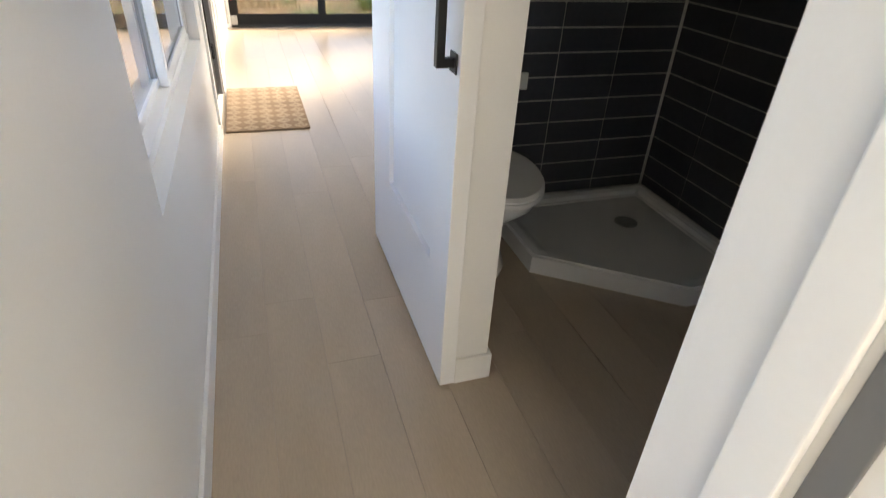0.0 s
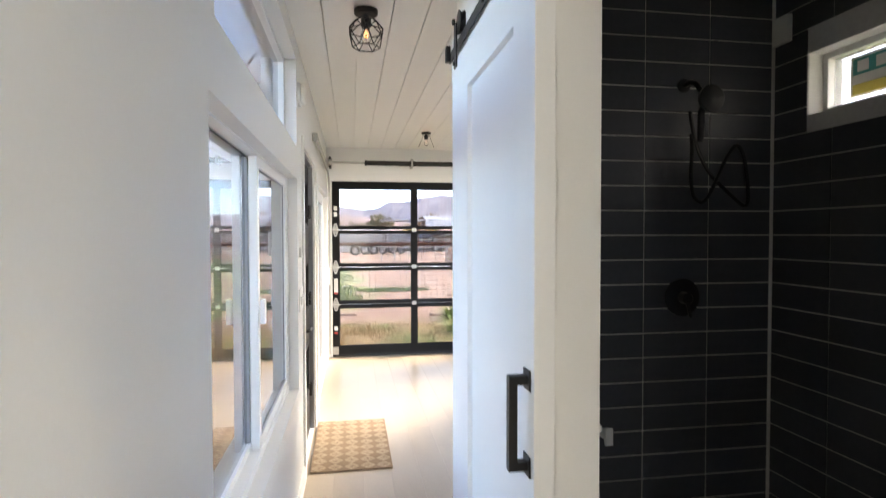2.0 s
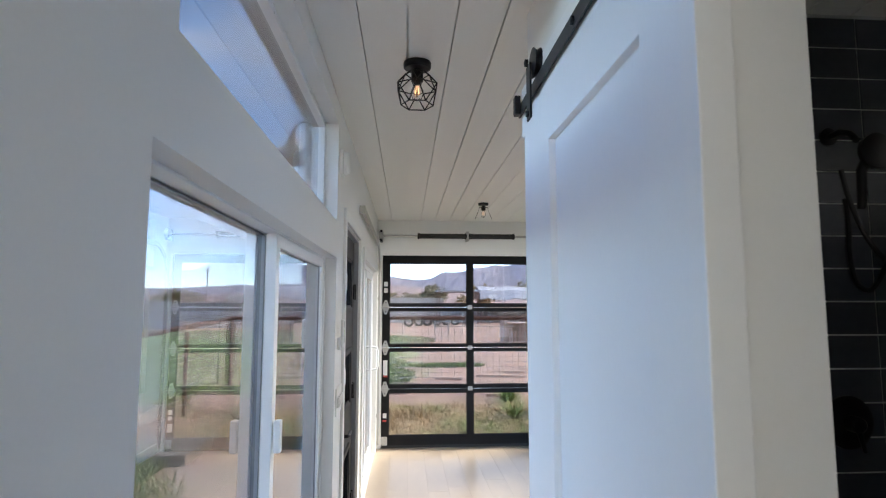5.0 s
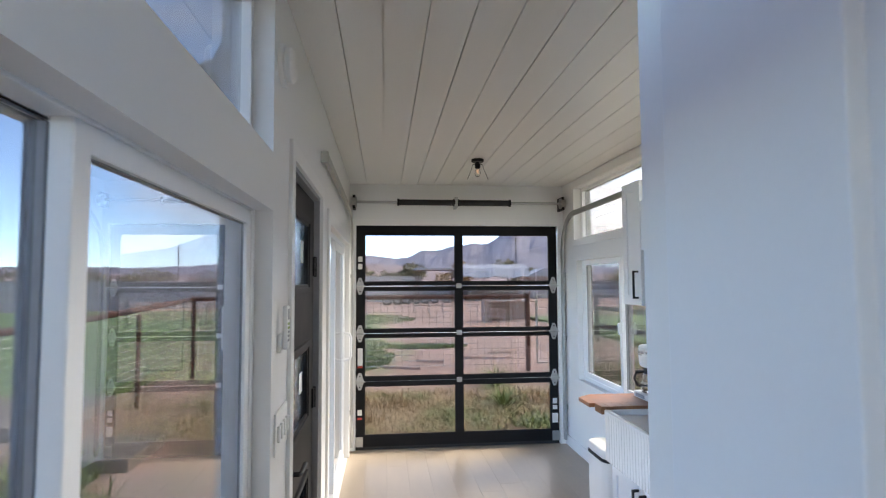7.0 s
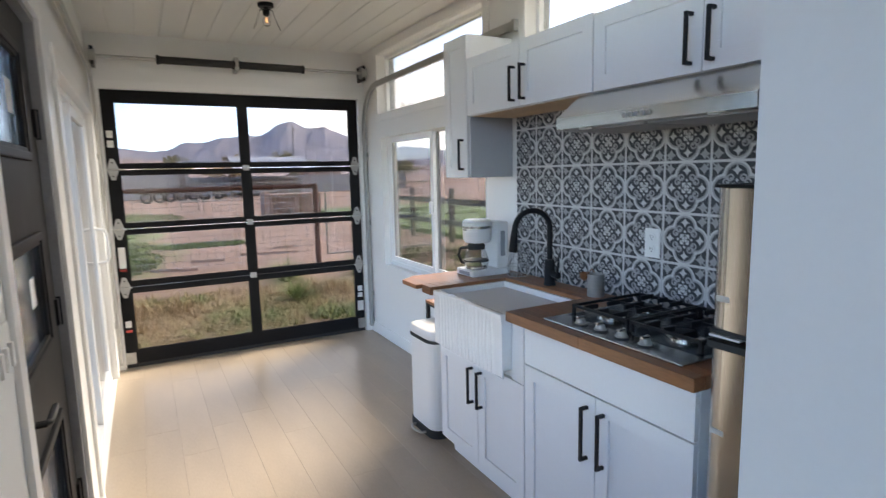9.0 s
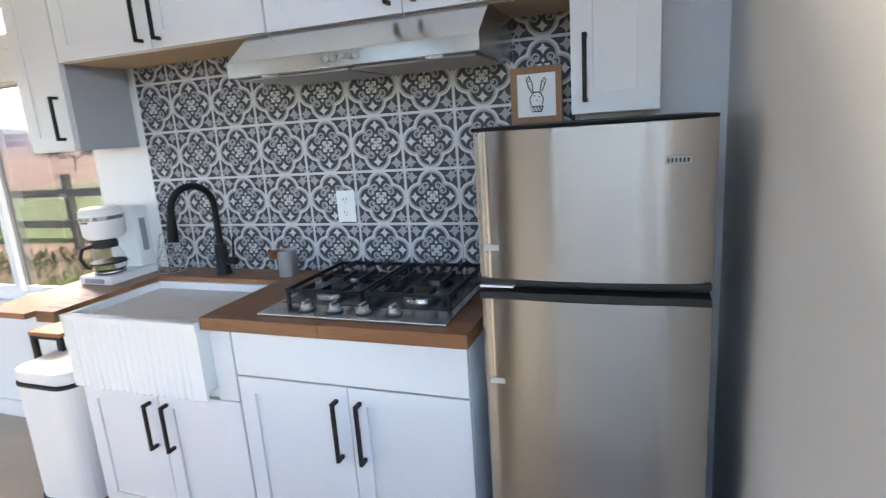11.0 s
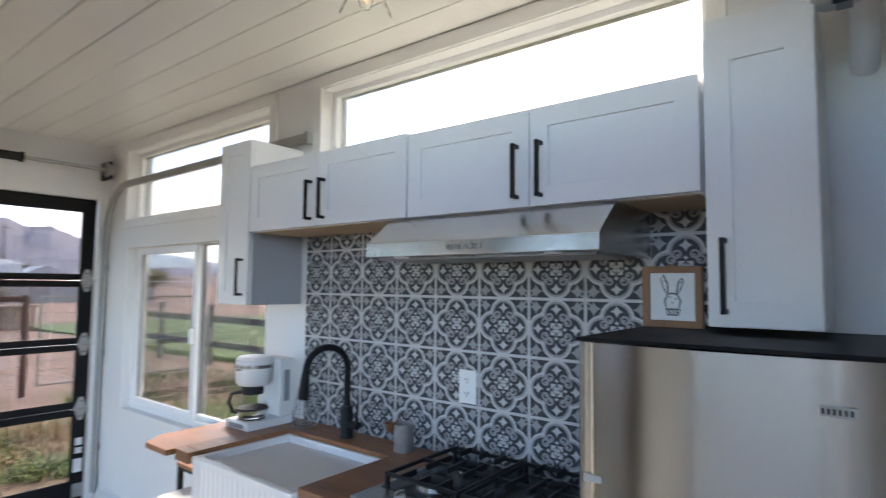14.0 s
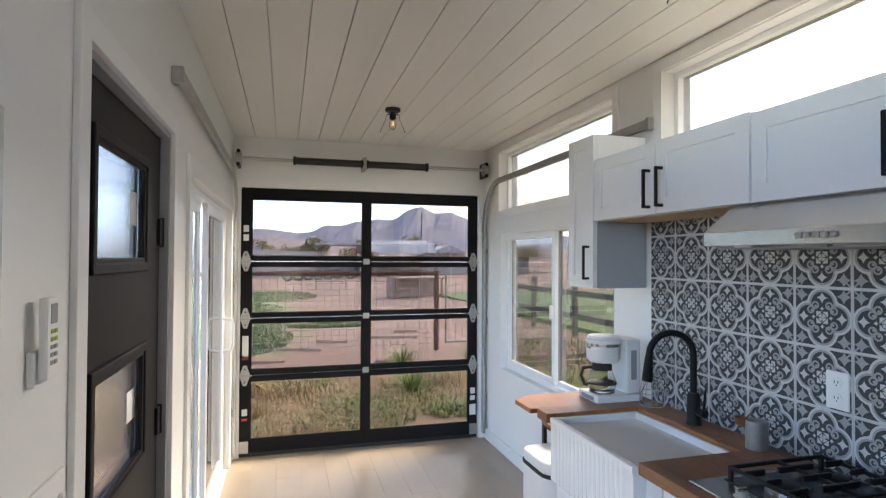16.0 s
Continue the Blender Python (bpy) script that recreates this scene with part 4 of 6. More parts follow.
    def blend(f, c0, c1):
        n = N.new("ShaderNodeMix")
        n.data_type = "RGBA"
        L.new(f, n.inputs[0])
        for s_, v in ((n.inputs[6], c0), (n.inputs[7], c1)):
            if isinstance(v, tuple):
                s_.default_value = v
            else:
                L.new(v, s_)
        return n.outputs[2]

    dark = blend(noise_.outputs["Fac"], (0.018, 0.020, 0.026, 1), (0.036, 0.038, 0.047, 1))
    grey = blend(noise_.outputs["Fac"], (0.24, 0.24, 0.245, 1), (0.35, 0.35, 0.355, 1))
    pale = blend(noise_.outputs["Fac"], (0.44, 0.44, 0.445, 1), (0.58, 0.58, 0.58, 1))
    bsdf = N["Principled BSDF"]
    L.new(blend(light, blend(mid, dark, grey), pale), bsdf.inputs["Base Color"])
    bsdf.inputs["Roughness"].default_value = 0.45
    return m


TILE = pattern_tile_material()
RIGHT = W - 0.0005


def build_backsplash():
    back = thing("backsplash", (W, -3.15, 0.88), "black and white patterned tile backsplash on the kitchen wall", "backsplash")
    part("grout", box(W - 0.004, RIGHT, -4.055, -2.285, 0.845, 1.712), GROUT, back, "pale grout bed")
    py, pz, g = 0.199, 0.193, 0.0012
    shared = {}
    for i in range(-6, 8):
        for j in range(-4, 4):
            cy, cz = -2.851 + (i + 0.5) * py - 0.0 * i, 1.449 + (j + 0.5) * pz
            a, b = max(cy - py / 2 + g, -4.055), min(cy + py / 2 - g, -2.285)
            c, d = max(cz - pz / 2 + g, 0.845), min(cz + pz / 2 - g, 1.712)
            if b - a < 0.01 or d - c < 0.01:
                continue
            key = tuple(round(v, 4) for v in (a - cy, b - cy, c - cz, d - cz))
            if key not in shared:
                shared[key] = mesh_of("tile", box(-0.010, -0.0042, key[0], key[1], key[2], key[3], 0.0007), TILE)
            ob = new("tile", shared[key])
            ob.parent, ob.location = back, Vector((W, cy, cz)) - ORIGIN[back]


def shaker(x0, y0, y1, z0, z1, rail=0.055, thick=0.019):
    return cells([x0, x0 + 0.008, x0 + thick], [y0, y0 + rail, y1 - rail, y1], [z0, z0 + rail, z1 - rail, z1],
                 lambda i, j, k: i == 0 and j == 1 and k == 1, 0.0012)


def bar_handle(x, y, z0, z1):
    """A matte black square bar pull standing off a cabinet door."""
    return cells([x - 0.034, x - 0.024, x - 0.0003], [y - 0.0055, y + 0.0055], [z0, z0 + 0.011, z1 - 0.011, z1], lambda i, j, k: i == 1 and k == 1, 0.0012)


def cabinet(name, y0, y1, z0, z1, front, doors, label, side=None, bottom=None):
    """doors: rows of (y0, y1, z0, z1, handle y or None, handle z0, z1)."""
    c = thing(name, (W, (y0 + y1) / 2, z0), label, "cabinet", "kitchen cabinets")
    body = part("body", box(front + 0.0195, RIGHT - 0.011, y0 + 0.001, y1 - 0.001, z0, z1, 0.001), CABINET, c)
    # Light split put into the colour: grey side below 1.711, white above.
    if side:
        part("side_panel", box(front + 0.021, RIGHT - 0.012, y0 - 0.0035, y0 + 0.0008, z0 + 0.001, 1.711), CABGREY, c, "grey lower side panel")
    if bottom:
        part("bottom_panel", box(front + 0.03, RIGHT - 0.012, y0 + 0.012, y1 - 0.012, z0 - 0.003, z0 - 0.0002), RAWPLY, c, "raw plywood underside")
    for a, b, p, q, hy, h0, h1 in doors:
        flat = q - p < 0.2
        d = part("drawer_front" if flat else "door", box(front, front + 0.019, a, b, p, q, 0.0015) if flat else shaker(front, a, b, p, q), CABINET, c)
        if hy is not None:
            part("handle", bar_handle(front, hy, h0, h1), BLACK, d, "matte black bar handle")
    return c


UP, LOW = 1.766, 1.52


def build_cabinets():
    cabinet("wall_cabinet", -2.245, -2.01, 1.40, 2.12, UP, [(-2.243, -2.012, 1.402, 2.118, -2.205, 1.44, 1.60)], "tall narrow white shaker wall cabinet with a grey lower side", True)
    cabinet("wall_cabinet", -3.149, -2.249, 1.712, 1.998, UP, [(-3.147, -2.699, 1.714, 1.996, -2.735, 1.737, 1.89), (-2.695, -2.251, 1.714, 1.996, -2.659, 1.737, 1.89)],
            "white two-door shaker wall cabinet above the sink", bottom=True)
    cabinet("wall_cabinet", -4.055, -3.153, 1.710, 1.990, UP, [(-4.053, -3.610, 1.712, 1.988, -3.646, 1.735, 1.89), (-3.606, -3.155, 1.712, 1.988, -3.570, 1.735, 1.89)],
            "white two-door shaker wall cabinet above the hood", bottom=True)
    cabinet("wall_cabinet", -4.281, -4.061, 1.402, 2.115, UP, [(-4.279, -4.063, 1.404, 2.06, -4.100, 1.432, 1.60)], "tall narrow white shaker wall cabinet above the refrigerator")
    base = cabinet("base_cabinet", -3.055, -2.36, 0.10, 0.838, LOW, [(-3.053, -2.710, 0.102, 0.592, -2.745, 0.385, 0.555), (-2.706, -2.362, 0.102, 0.592, -2.670, 0.385, 0.555)],
                   "white shaker sink base cabinet with black handles")
    part("filler", box(LOW, LOW + 0.019, -3.053, -2.976, 0.595, 0.836, 0.001), CABINET, base)
    part("toe_kick", box(LOW + 0.07, LOW + 0.09, -3.054, -2.361, 0.0005, 0.0995), CABINET, base)
    base = cabinet("base_cabinet", -3.818, -3.059, 0.10, 0.838, LOW, [(-3.816, -3.061, 0.690, 0.836, None, 0, 0), (-3.816, -3.448, 0.102, 0.684, -3.484, 0.455, 0.645), (-3.444, -3.061, 0.102, 0.684, -3.408, 0.455, 0.645)],
                   "white shaker base cabinet below the cooktop")
    part("toe_kick", box(LOW + 0.07, LOW + 0.09, -3.817, -3.060, 0.0005, 0.0995), CABINET, base)


def build_counter():
    z0, z1, front = 0.8395, 0.880, 1.495
    c = thing("countertop", (1.78, -3.0, z0), "oiled walnut butcher block countertop around the sink", "countertop")
    shared, rng = {}, random.Random(8)

    def staves(x0, x1, y0, y1, w=0.046):
        n = max(1, round((x1 - x0) / w))
        for i in range(n):
            a, b = x0 + (x1 - x0) * i / n, x0 + (x1 - x0) * (i + 1) / n
            y = y0
            while y < y1 - 1e-4:
                e = min(y1, y + 0.35 + 0.4 * rng.random())
                if y1 - e < 0.12:
                    e = y1
                part("stave", box(a, b - 0.0004, y, e - 0.0004, z0, z1, 0.0012 if i else 0.003), WALNUT, c)
                y = e
    staves(front, 1.90, -3.828, -2.968)
    staves(1.90, RIGHT - 0.011, -3.828, -2.29)
    staves(front - 0.035, 1.90, -2.385, -2.29)
    leaf = thing("drop_leaf", (1.72, -2.2, z0), "hinged walnut counter leaf beside the window", "shelf")
    part("leaf", prism([(1.43, -2.286), (RIGHT - 0.011, -2.286), (RIGHT - 0.011, -2.05), (1.52, -2.05), (1.43, -2.12)], 0.857, 0.8785, 0.003), WALNUT, leaf)
    part("hinge", tube([(1.50, -2.288, 0.853), (1.98, -2.288, 0.853)], 0.004, 8), BLACK, leaf, "dark piano hinge")
    part("bracket", box(1.60, 1.62, -2.30, -2.08, 0.835, 0.856, 0.002), BLACK, leaf, "black folding bracket")


def build_sink():
    s = thing("farmhouse_sink", (1.68, -2.68, 0.6), "white fireclay apron-front sink with a fluted front", "sink")
    x0, x1, y0, y1, z0, z1 = 1.475, 1.898, -2.966, -2.388, 0.600, 0.866
    part("basin", cells([x0 + 0.004, x0 + 0.026, x1 - 0.02, x1], [y0, y0 + 0.02, y1 - 0.02, y1], [z0 + 0.03, z0 + 0.06, z1], lambda i, j, k: i == 1 and j == 1 and k == 1, 0.006), PORCELAIN, s)
    bm = bmesh.new()
    n, rows = 130, [(z0, 0.006), (z0 + 0.006, 0.0), (z1 - 0.032, 0.0), (z1 - 0.024, -0.004), (z1 - 0.003, -0.004), (z1, 0.002)]
    grid = []
    for z, off in rows:
        row = []
        for i in range(n + 1):
            y = y0 + (y1 - y0) * i / n
            flute = 0.0045 * abs(math.sin(math.pi * (y - y0 - 0.05) / 0.030)) if y0 + 0.05 < y < y1 - 0.05 and z0 + 0.004 < z < z1 - 0.028 else 0.0
            row.append(bm.verts.new((x0 + off + 0.003 - flute, y, z)))
        grid.append(row)
    backs = [[bm.verts.new((x0 + 0.012, y, z)) for y in (y0, y1)] for z, _ in (rows[0], rows[-1])]
    for a, b in zip(grid, grid[1:]):
        for i in range(n):
            bm.faces.new((a[i], b[i], b[i + 1], a[i + 1]))
    bm.faces.new([backs[0][0], *grid[0], backs[0][1]])
    bm.faces.new([backs[1][1], *grid[-1][::-1], backs[1][0]])
    bm.faces.new([*[r[0] for r in grid][::-1], backs[0][0], backs[1][0]])
    bm.faces.new([*[r[-1] for r in grid], backs[1][1], backs[0][1]])
    bmesh.ops.recalc_face_normals(bm, faces=bm.faces)
    part("apron", bm, PORCELAIN, s, "vertically fluted white apron", True)
    part("drain", lathe([(0.045, 0.001), (0.045, 0.005), (0.03, 0.003), (0, 0.002)], (1.69, -2.68, 0.66), 24), GREYMETAL, s, "steel drain strainer", True)
    f = thing("kitchen_faucet", (1.965, -2.665, 0.88), "matte black pull-down gooseneck kitchen faucet", "faucet")
    x, y, z = 1.965, -2.665, 0.8805
    part("base", lathe([(0.030, 0), (0.030, 0.006), (0.027, 0.012), (0.025, 0.11), (0.021, 0.125), (0, 0.125)], (x, y, z), 24), BLACK, f, smooth=True)
    R = 0.088
    neck = [(x, y, z + 0.10), (x, y, z + 0.275)] + [(x - R + R * math.cos(t), y + 0.02 * (1 - math.cos(t)), z + 0.275 + R * math.sin(t)) for t in [radians(k) for k in range(15, 181, 15)]]
    part("neck", tube(neck, 0.0135, 14), BLACK, f, smooth=True)
    e = neck[-1]
    part("spray_head", tube([e, (e[0] - 0.004, e[1], e[2] - 0.03), (e[0] - 0.010, e[1], e[2] - 0.10), (e[0] - 0.011, e[1], e[2] - 0.105)], [0.0145, 0.017, 0.021, 0.018], 14), BLACK, f, "black spray head", True)
    lv = part("lever_base", tube([(x, y - 0.02, z + 0.055), (x, y - 0.065, z + 0.055)], 0.016, 12), BLACK, f, smooth=True)
    part("lever", tube([(x, y - 0.055, z + 0.06), (x + 0.004, y - 0.062, z + 0.15)], [0.006, 0.004], 8), BLACK, lv, smooth=True)


def build_cooktop():
    c = thing("gas_cooktop", (1.78, -3.45, 0.88), "four-burner steel gas cooktop with black cast grates", "cooktop")
    x0, x1, y0, y1, z = 1.535, 2.03, -3.758, -3.155, 0.8805
    part("plate", box(x0, x1, y0, y1, z, z + 0.009, 0.003), STEELH, c, "brushed steel plate")
    part("well", box(x0 + 0.105, x1 - 0.02, y0 + 0.02, y1 - 0.02, z + 0.0092, z + 0.011, 0.0008), ENAMEL, c, "dark enamelled burner area")
    for k, y in enumerate((-3.30, -3.395, -3.49, -3.585)):
        kn = part("knob", lathe([(0.022, 0), (0.022, 0.006), (0.016, 0.009), (0.015, 0.022), (0, 0.023)], (x0 + 0.05, y, z + 0.0092), 20), GREYMETAL, c, "metal control knob", True)
        part("knob_grip", box(x0 + 0.033, x0 + 0.067, y - 0.006, y + 0.006, z + 0.0305, z + 0.040, 0.002), STEELH, kn)
        part("knob_collar", lathe([(0.0245, 0.0), (0.0245, 0.004), (0.0225, 0.005)], (x0 + 0.05, y, z + 0.0092), 20), RUBBER, kn, "black collar")
    for x, y, r in ((1.73, -3.305, 0.046), (1.735, -3.61, 0.052), (1.92, -3.305, 0.036), (1.92, -3.61, 0.036)):
        bu = part("burner", lathe([(r * 1.15, 0.0), (r * 1.12, 0.012), (r * 0.92, 0.016), (r * 0.8, 0.016)], (x, y, z + 0.0112), 26), STEELH, c, "bright burner ring", True)
        part("burner_cap", lathe([(r * 0.78, 0.014), (r * 0.76, 0.024), (r * 0.5, 0.027), (0, 0.027)], (x, y, z + 0.0112), 26), BLACK, bu, smooth=True)
    for g0, g1 in ((y0 + 0.025, -3.46), (-3.452, y1 - 0.025)):
        ga, gb = x0 + 0.115, x1 - 0.025
        bm = bmesh.new()
        t0, t1 = z + 0.040, z + 0.051
        for a in (ga, (ga + gb) / 2 - 0.004, gb - 0.009):
            box(a, a + 0.009, g0, g1, t0, t1, 0.002, bm)
        for k in range(3):
            y = g0 + (g1 - g0 - 0.010) * k / 2
            if k != 1:
                box(ga, gb, y, y + 0.009, t0, t1, 0.002, bm)
        for a in (ga, (ga + gb) / 2, gb):
            for k in (1, 2, 3):
                y = g0 + (g1 - g0) * k / 4
                reach = 0.05 if k == 2 else 0.065
                lo_, hi_ = max(ga, a - reach), min(gb, a + reach)
                box(lo_, hi_, y - 0.0045, y + 0.0045, t0, t1 + 0.006, 0.002, bm)
        for a in (ga, gb - 0.012):
            for b in (g0, g1 - 0.012):
                box(a, a + 0.012, b, b + 0.012, z + 0.0112, t0 + 0.004, 0.002, bm)
        part("grate", bm, BLACK, c, "black cast iron grate")


def build_hood():
    h = thing("range_hood", (1.86, -3.46, 1.575), "brushed steel under-cabinet range hood", "range hood")
    y0, y1 = -3.852, -3.072
    own = bmesh.new()
    prof = [(1.662, 1.578), (1.662, 1.620), (1.775, 1.7085), (2.045, 1.7085), (2.045, 1.578), (2.00, 1.572)]
    a, b = [own.verts.new((x, y0, z)) for x, z in prof], [own.verts.new((x, y1, z)) for x, z in prof]
    own.faces.new(a)
    own.faces.new(b[::-1])
    for n in range(6):
        own.faces.new((a[n], b[n], b[(n + 1) % 6], a[(n + 1) % 6]))
    bmesh.ops.recalc_face_normals(own, faces=own.faces)
    part("body", bevelled(own, 0.0015), STEELH, h)
    for k in range(2):
        part("filter", box(1.70, 1.98, -3.83 + k * 0.375, -3.47 + k * 0.375, 1.5695, 1.5760, 0.001), GREYPLASTIC, h, "grey mesh grease filter")
    for k in range(5):
        part("button", lathe([(0.0085, 0.0), (0.0085, -0.006), (0.006, -0.008), (0, -0.008)], (1.662, -3.41 - k * 0.024, 1.600), 14, "x"), GREYMETAL, h, "round push button", True)
    for y in (-3.20, -3.72):
        part("lamp", lathe([(0.025, 0.0), (0.022, -0.004), (0, -0.004)], (1.69, y, 1.577), 18), PLASTIC, h, "small round lamp")


def build_fridge():
    f = thing("refrigerator", (1.75, -4.12, 0.0), "stainless steel two-door top-freezer refrigerator with black sides", "refrigerator")
    y0, y1, x0 = -4.385, -3.870, 1.47
    part("body", box(x0 + 0.055, 2.02, y0 + 0.003, y1 - 0.003, 0.02, 1.372, 0.004), RUBBER, f, "black painted cabinet")
    part("top", box(x0 + 0.015, 2.02, y0 + 0.001, y1 - 0.001, 1.3785, 1.3868, 0.003), BLACKALU, f, "dark plastic top")

    def door(z0, z1):
        bm = bmesh.new()
        n = 24
        rows = []
        for z in (z0, z1):
            row = []
            for i in range(n + 1):
                y = y0 + (y1 - y0) * i / n
                u = 2 * (y - y0) / (y1 - y0) - 1
                row.append(bm.verts.new((x0 + 0.020 * u * u + 0.014 * max(0, abs(u) - 0.93) / 0.07, y, z)))
            rows.append((row, [bm.verts.new((x0 + 0.052, y, z)) for y in (y0, y1)]))
        (a, ab), (b, bb) = rows
        for i in range(n):
            bm.faces.new((a[i], b[i], b[i + 1], a[i + 1]))
        bm.faces.new([*a, ab[1], ab[0]])
        bm.faces.new([*b[::-1], bb[0], bb[1]])
        bm.faces.new((a[0], ab[0], bb[0], b[0]))
        bm.faces.new((a[-1], b[-1], bb[1], ab[1]))
        bm.faces.new((ab[0], ab[1], bb[1], bb[0]))
        bmesh.ops.recalc_face_normals(bm, faces=bm.faces)
        return bm
    up = part("freezer_door", door(1.035, 1.3775), STEEL, f, "brushed stainless freezer door", True)
    low = part("lower_door", door(0.06, 0.985), STEEL, f, "brushed stainless lower door", True)
    part("grip_strip", box(x0 + 0.012, x0 + 0.05, y0 + 0.004, y1 - 0.004, 1.0205, 1.0345, 0.003), RUBBER, up)
    part("grip_strip", box(x0 + 0.004, x0 + 0.05, y0 + 0.004, y1 - 0.004, 0.9855, 1.004, 0.003), RUBBER, low)
    part("hinge_cover", box(x0 + 0.010, x0 + 0.04, y1 - 0.085, y1 - 0.004, 1.0125, 1.018, 0.001), PLASTIC, f, "white hinge cover")
    part("badge", box(x0 + 0.0045, x0 + 0.0085, -4.335, -4.285, 1.290, 1.306, 0.001), GREYMETAL, up, "small oblong maker's badge")
    for k in range(6):
        part("badge_mark", box(x0 + 0.0035, x0 + 0.0046, -4.330 + k * 0.0075, -4.3255 + k * 0.0075, 1.2935, 1.3025), INK, up)
    for z, p in ((1.11, up), (0.77, low)):
        part("tape", box(x0 + 0.0125, x0 + 0.0168, -3.926, -3.888, z - 0.007, z + 0.007), CLEARTAPE, p, "strip of clear packing tape")
    for y in (y0 + 0.05, y1 - 0.05):
        part("foot", lathe([(0.018, 0.0), (0.018, 0.02)], (x0 + 0.09, y, 0.0005), 14), RUBBER, f)


CLEARTAPE = material("clear_tape", (0.46, 0.45, 0.43), 0.3, vary=0.02)


def build_small_things():
    o = thing("wall_outlet", (W - 0.01, -3.2, 1.07), "white duplex outlet on the patterned backsplash", "outlet")
    xo = W - 0.0105
    part("plate", box(xo - 0.006, xo, -3.240, -3.166, 1.073, 1.190, 0.002), PLASTIC, o)
    for z in (1.107, 1.156):
        r = part("receptacle", lathe([(0.017, 0.0), (0.017, -0.003), (0, -0.003)], (xo - 0.0055, -3.203, z), 20, "x"), PLASTIC, o)
        for dy in (-0.006, 0.006):
            part("slot", box(xo - 0.0093, xo - 0.0084, -3.2035 + dy, -3.2025 + dy + 0.001, z - 0.002, z + 0.007), INK, r)
        part("slot", lathe([(0.0022, 0.0), (0.0022, -0.001), (0, -0.001)], (xo - 0.0084, -3.203, z - 0.008), 8, "x"), INK, r)
    # picture on the refrigerator, leaning on the tiles
    p = thing("framed_picture", (1.90, -3.948, 1.388), "small brown wooden frame with a potted cactus drawing", "picture frame")
    a, b, z0, z1 = -4.022, -3.874, 1.3875, 1.545
    part("frame", ring("x", 1.895, 1.913, a, b, z0, z1, 0.018, 0.002), FRAMEWOOD, p)
    part("sheet", box(1.904, 1.908, a + 0.017, b - 0.017, z0 + 0.017, z1 - 0.017), PAPER, p, "white paper sheet")
    cy, xs = (a + b) / 2, 1.9035

    def stroke(points, w=0.0016):
        part("ink_line", tube([(xs, cy + u, z0 + 0.002 + h) for u, h in points], w, 6), INK, p)
    stroke([(-0.018, 0.045), (-0.013, 0.03), (0.013, 0.03), (0.018, 0.045), (-0.018, 0.045)])
    for k in range(3):
        stroke([(-0.014 + k * 0.009, 0.032), (-0.006 + k * 0.009, 0.044)])
    stroke([(-0.016, 0.05), (-0.020, 0.066), (-0.012, 0.082), (0.0, 0.086), (0.012, 0.082), (0.020, 0.066), (0.016, 0.05)])
    stroke([(-0.010, 0.085), (-0.016, 0.115), (-0.024, 0.125), (-0.028, 0.115), (-0.022, 0.10), (-0.014, 0.084)])
    stroke([(0.010, 0.085), (0.012, 0.112), (0.022, 0.132), (0.028, 0.122), (0.024, 0.104), (0.014, 0.084)])
    for u, h in ((-0.008, 0.07), (0.006, 0.074), (0.0, 0.06), (-0.02, 0.112), (0.02, 0.115)):
        stroke([(u - 0.002, h), (u + 0.002, h + 0.003)], 0.0012)
    part("hook", box(1.894, 1.900, cy - 0.008, cy + 0.008, z1 - 0.008, z1 + 0.004, 0.002), FRAMEWOOD, p)

    # coffee maker
    c = thing("coffee_maker", (1.86, -2.22, 0.88), "white drip coffee maker with a glass carafe", "coffee maker")
    x, y, z = 1.855, -2.215, 0.8795
    part("base", prism([(x - 0.10, y - 0.085), (x + 0.13, y - 0.085), (x + 0.13, y + 0.085), (x - 0.10, y + 0.085)], z, z + 0.035, 0.008), PLASTIC, c)
    part("control_panel", box(x - 0.104, x - 0.0995, y - 0.05, y + 0.05, z + 0.008, z + 0.026), GREYPLASTIC, c, "grey control strip")
    part("warming_plate", lathe([(0.058, 0), (0.058, 0.004), (0, 0.004)], (x - 0.025, y, z + 0.0352), 24), BLACK, c)
    part("tower", box(x + 0.055, x + 0.13, y - 0.08, y + 0.08, z + 0.0355, z + 0.285, 0.010), PLASTIC, c)
    part("brew_head", lathe([(0.0, 0.176), (0.064, 0.176), (0.076, 0.190), (0.080, 0.275), (0.0, 0.275)], (x - 0.018, y, z), 26), PLASTIC, c, smooth=True)
    part("metal_band", lathe([(0.0792, 0.252), (0.0808, 0.252), (0.0812, 0.266), (0.0796, 0.266)], (x - 0.018, y, z), 26), STEELH, c, "thin steel band", True)
    part("lid", lathe([(0.078, 0.2755), (0.078, 0.288), (0.068, 0.298), (0, 0.300)], (x - 0.018, y, z), 26), PLASTIC, c, smooth=True)
    part("lettering", box(x - 0.0965, x - 0.0935, y - 0.018, y + 0.018, z + 0.243, z + 0.249), INK, c)
    part("water_gauge", box(x + 0.078, x + 0.106, y - 0.0835, y - 0.0802, z + 0.10, z + 0.235, 0.0012), GREYPLASTIC, c, "grey water level strip")
    ca = part("carafe", lathe([(0.050, 0.040), (0.064, 0.055), (0.066, 0.085), (0.052, 0.125), (0.044, 0.145), (0.0425, 0.145), (0.050, 0.124), (0.0635, 0.085), (0.0615, 0.056), (0.048, 0.043), (0.0, 0.043)], (x - 0.025, y, z), 26), CARAFE, c, "clear glass carafe", True)
    ca.visible_shadow = False
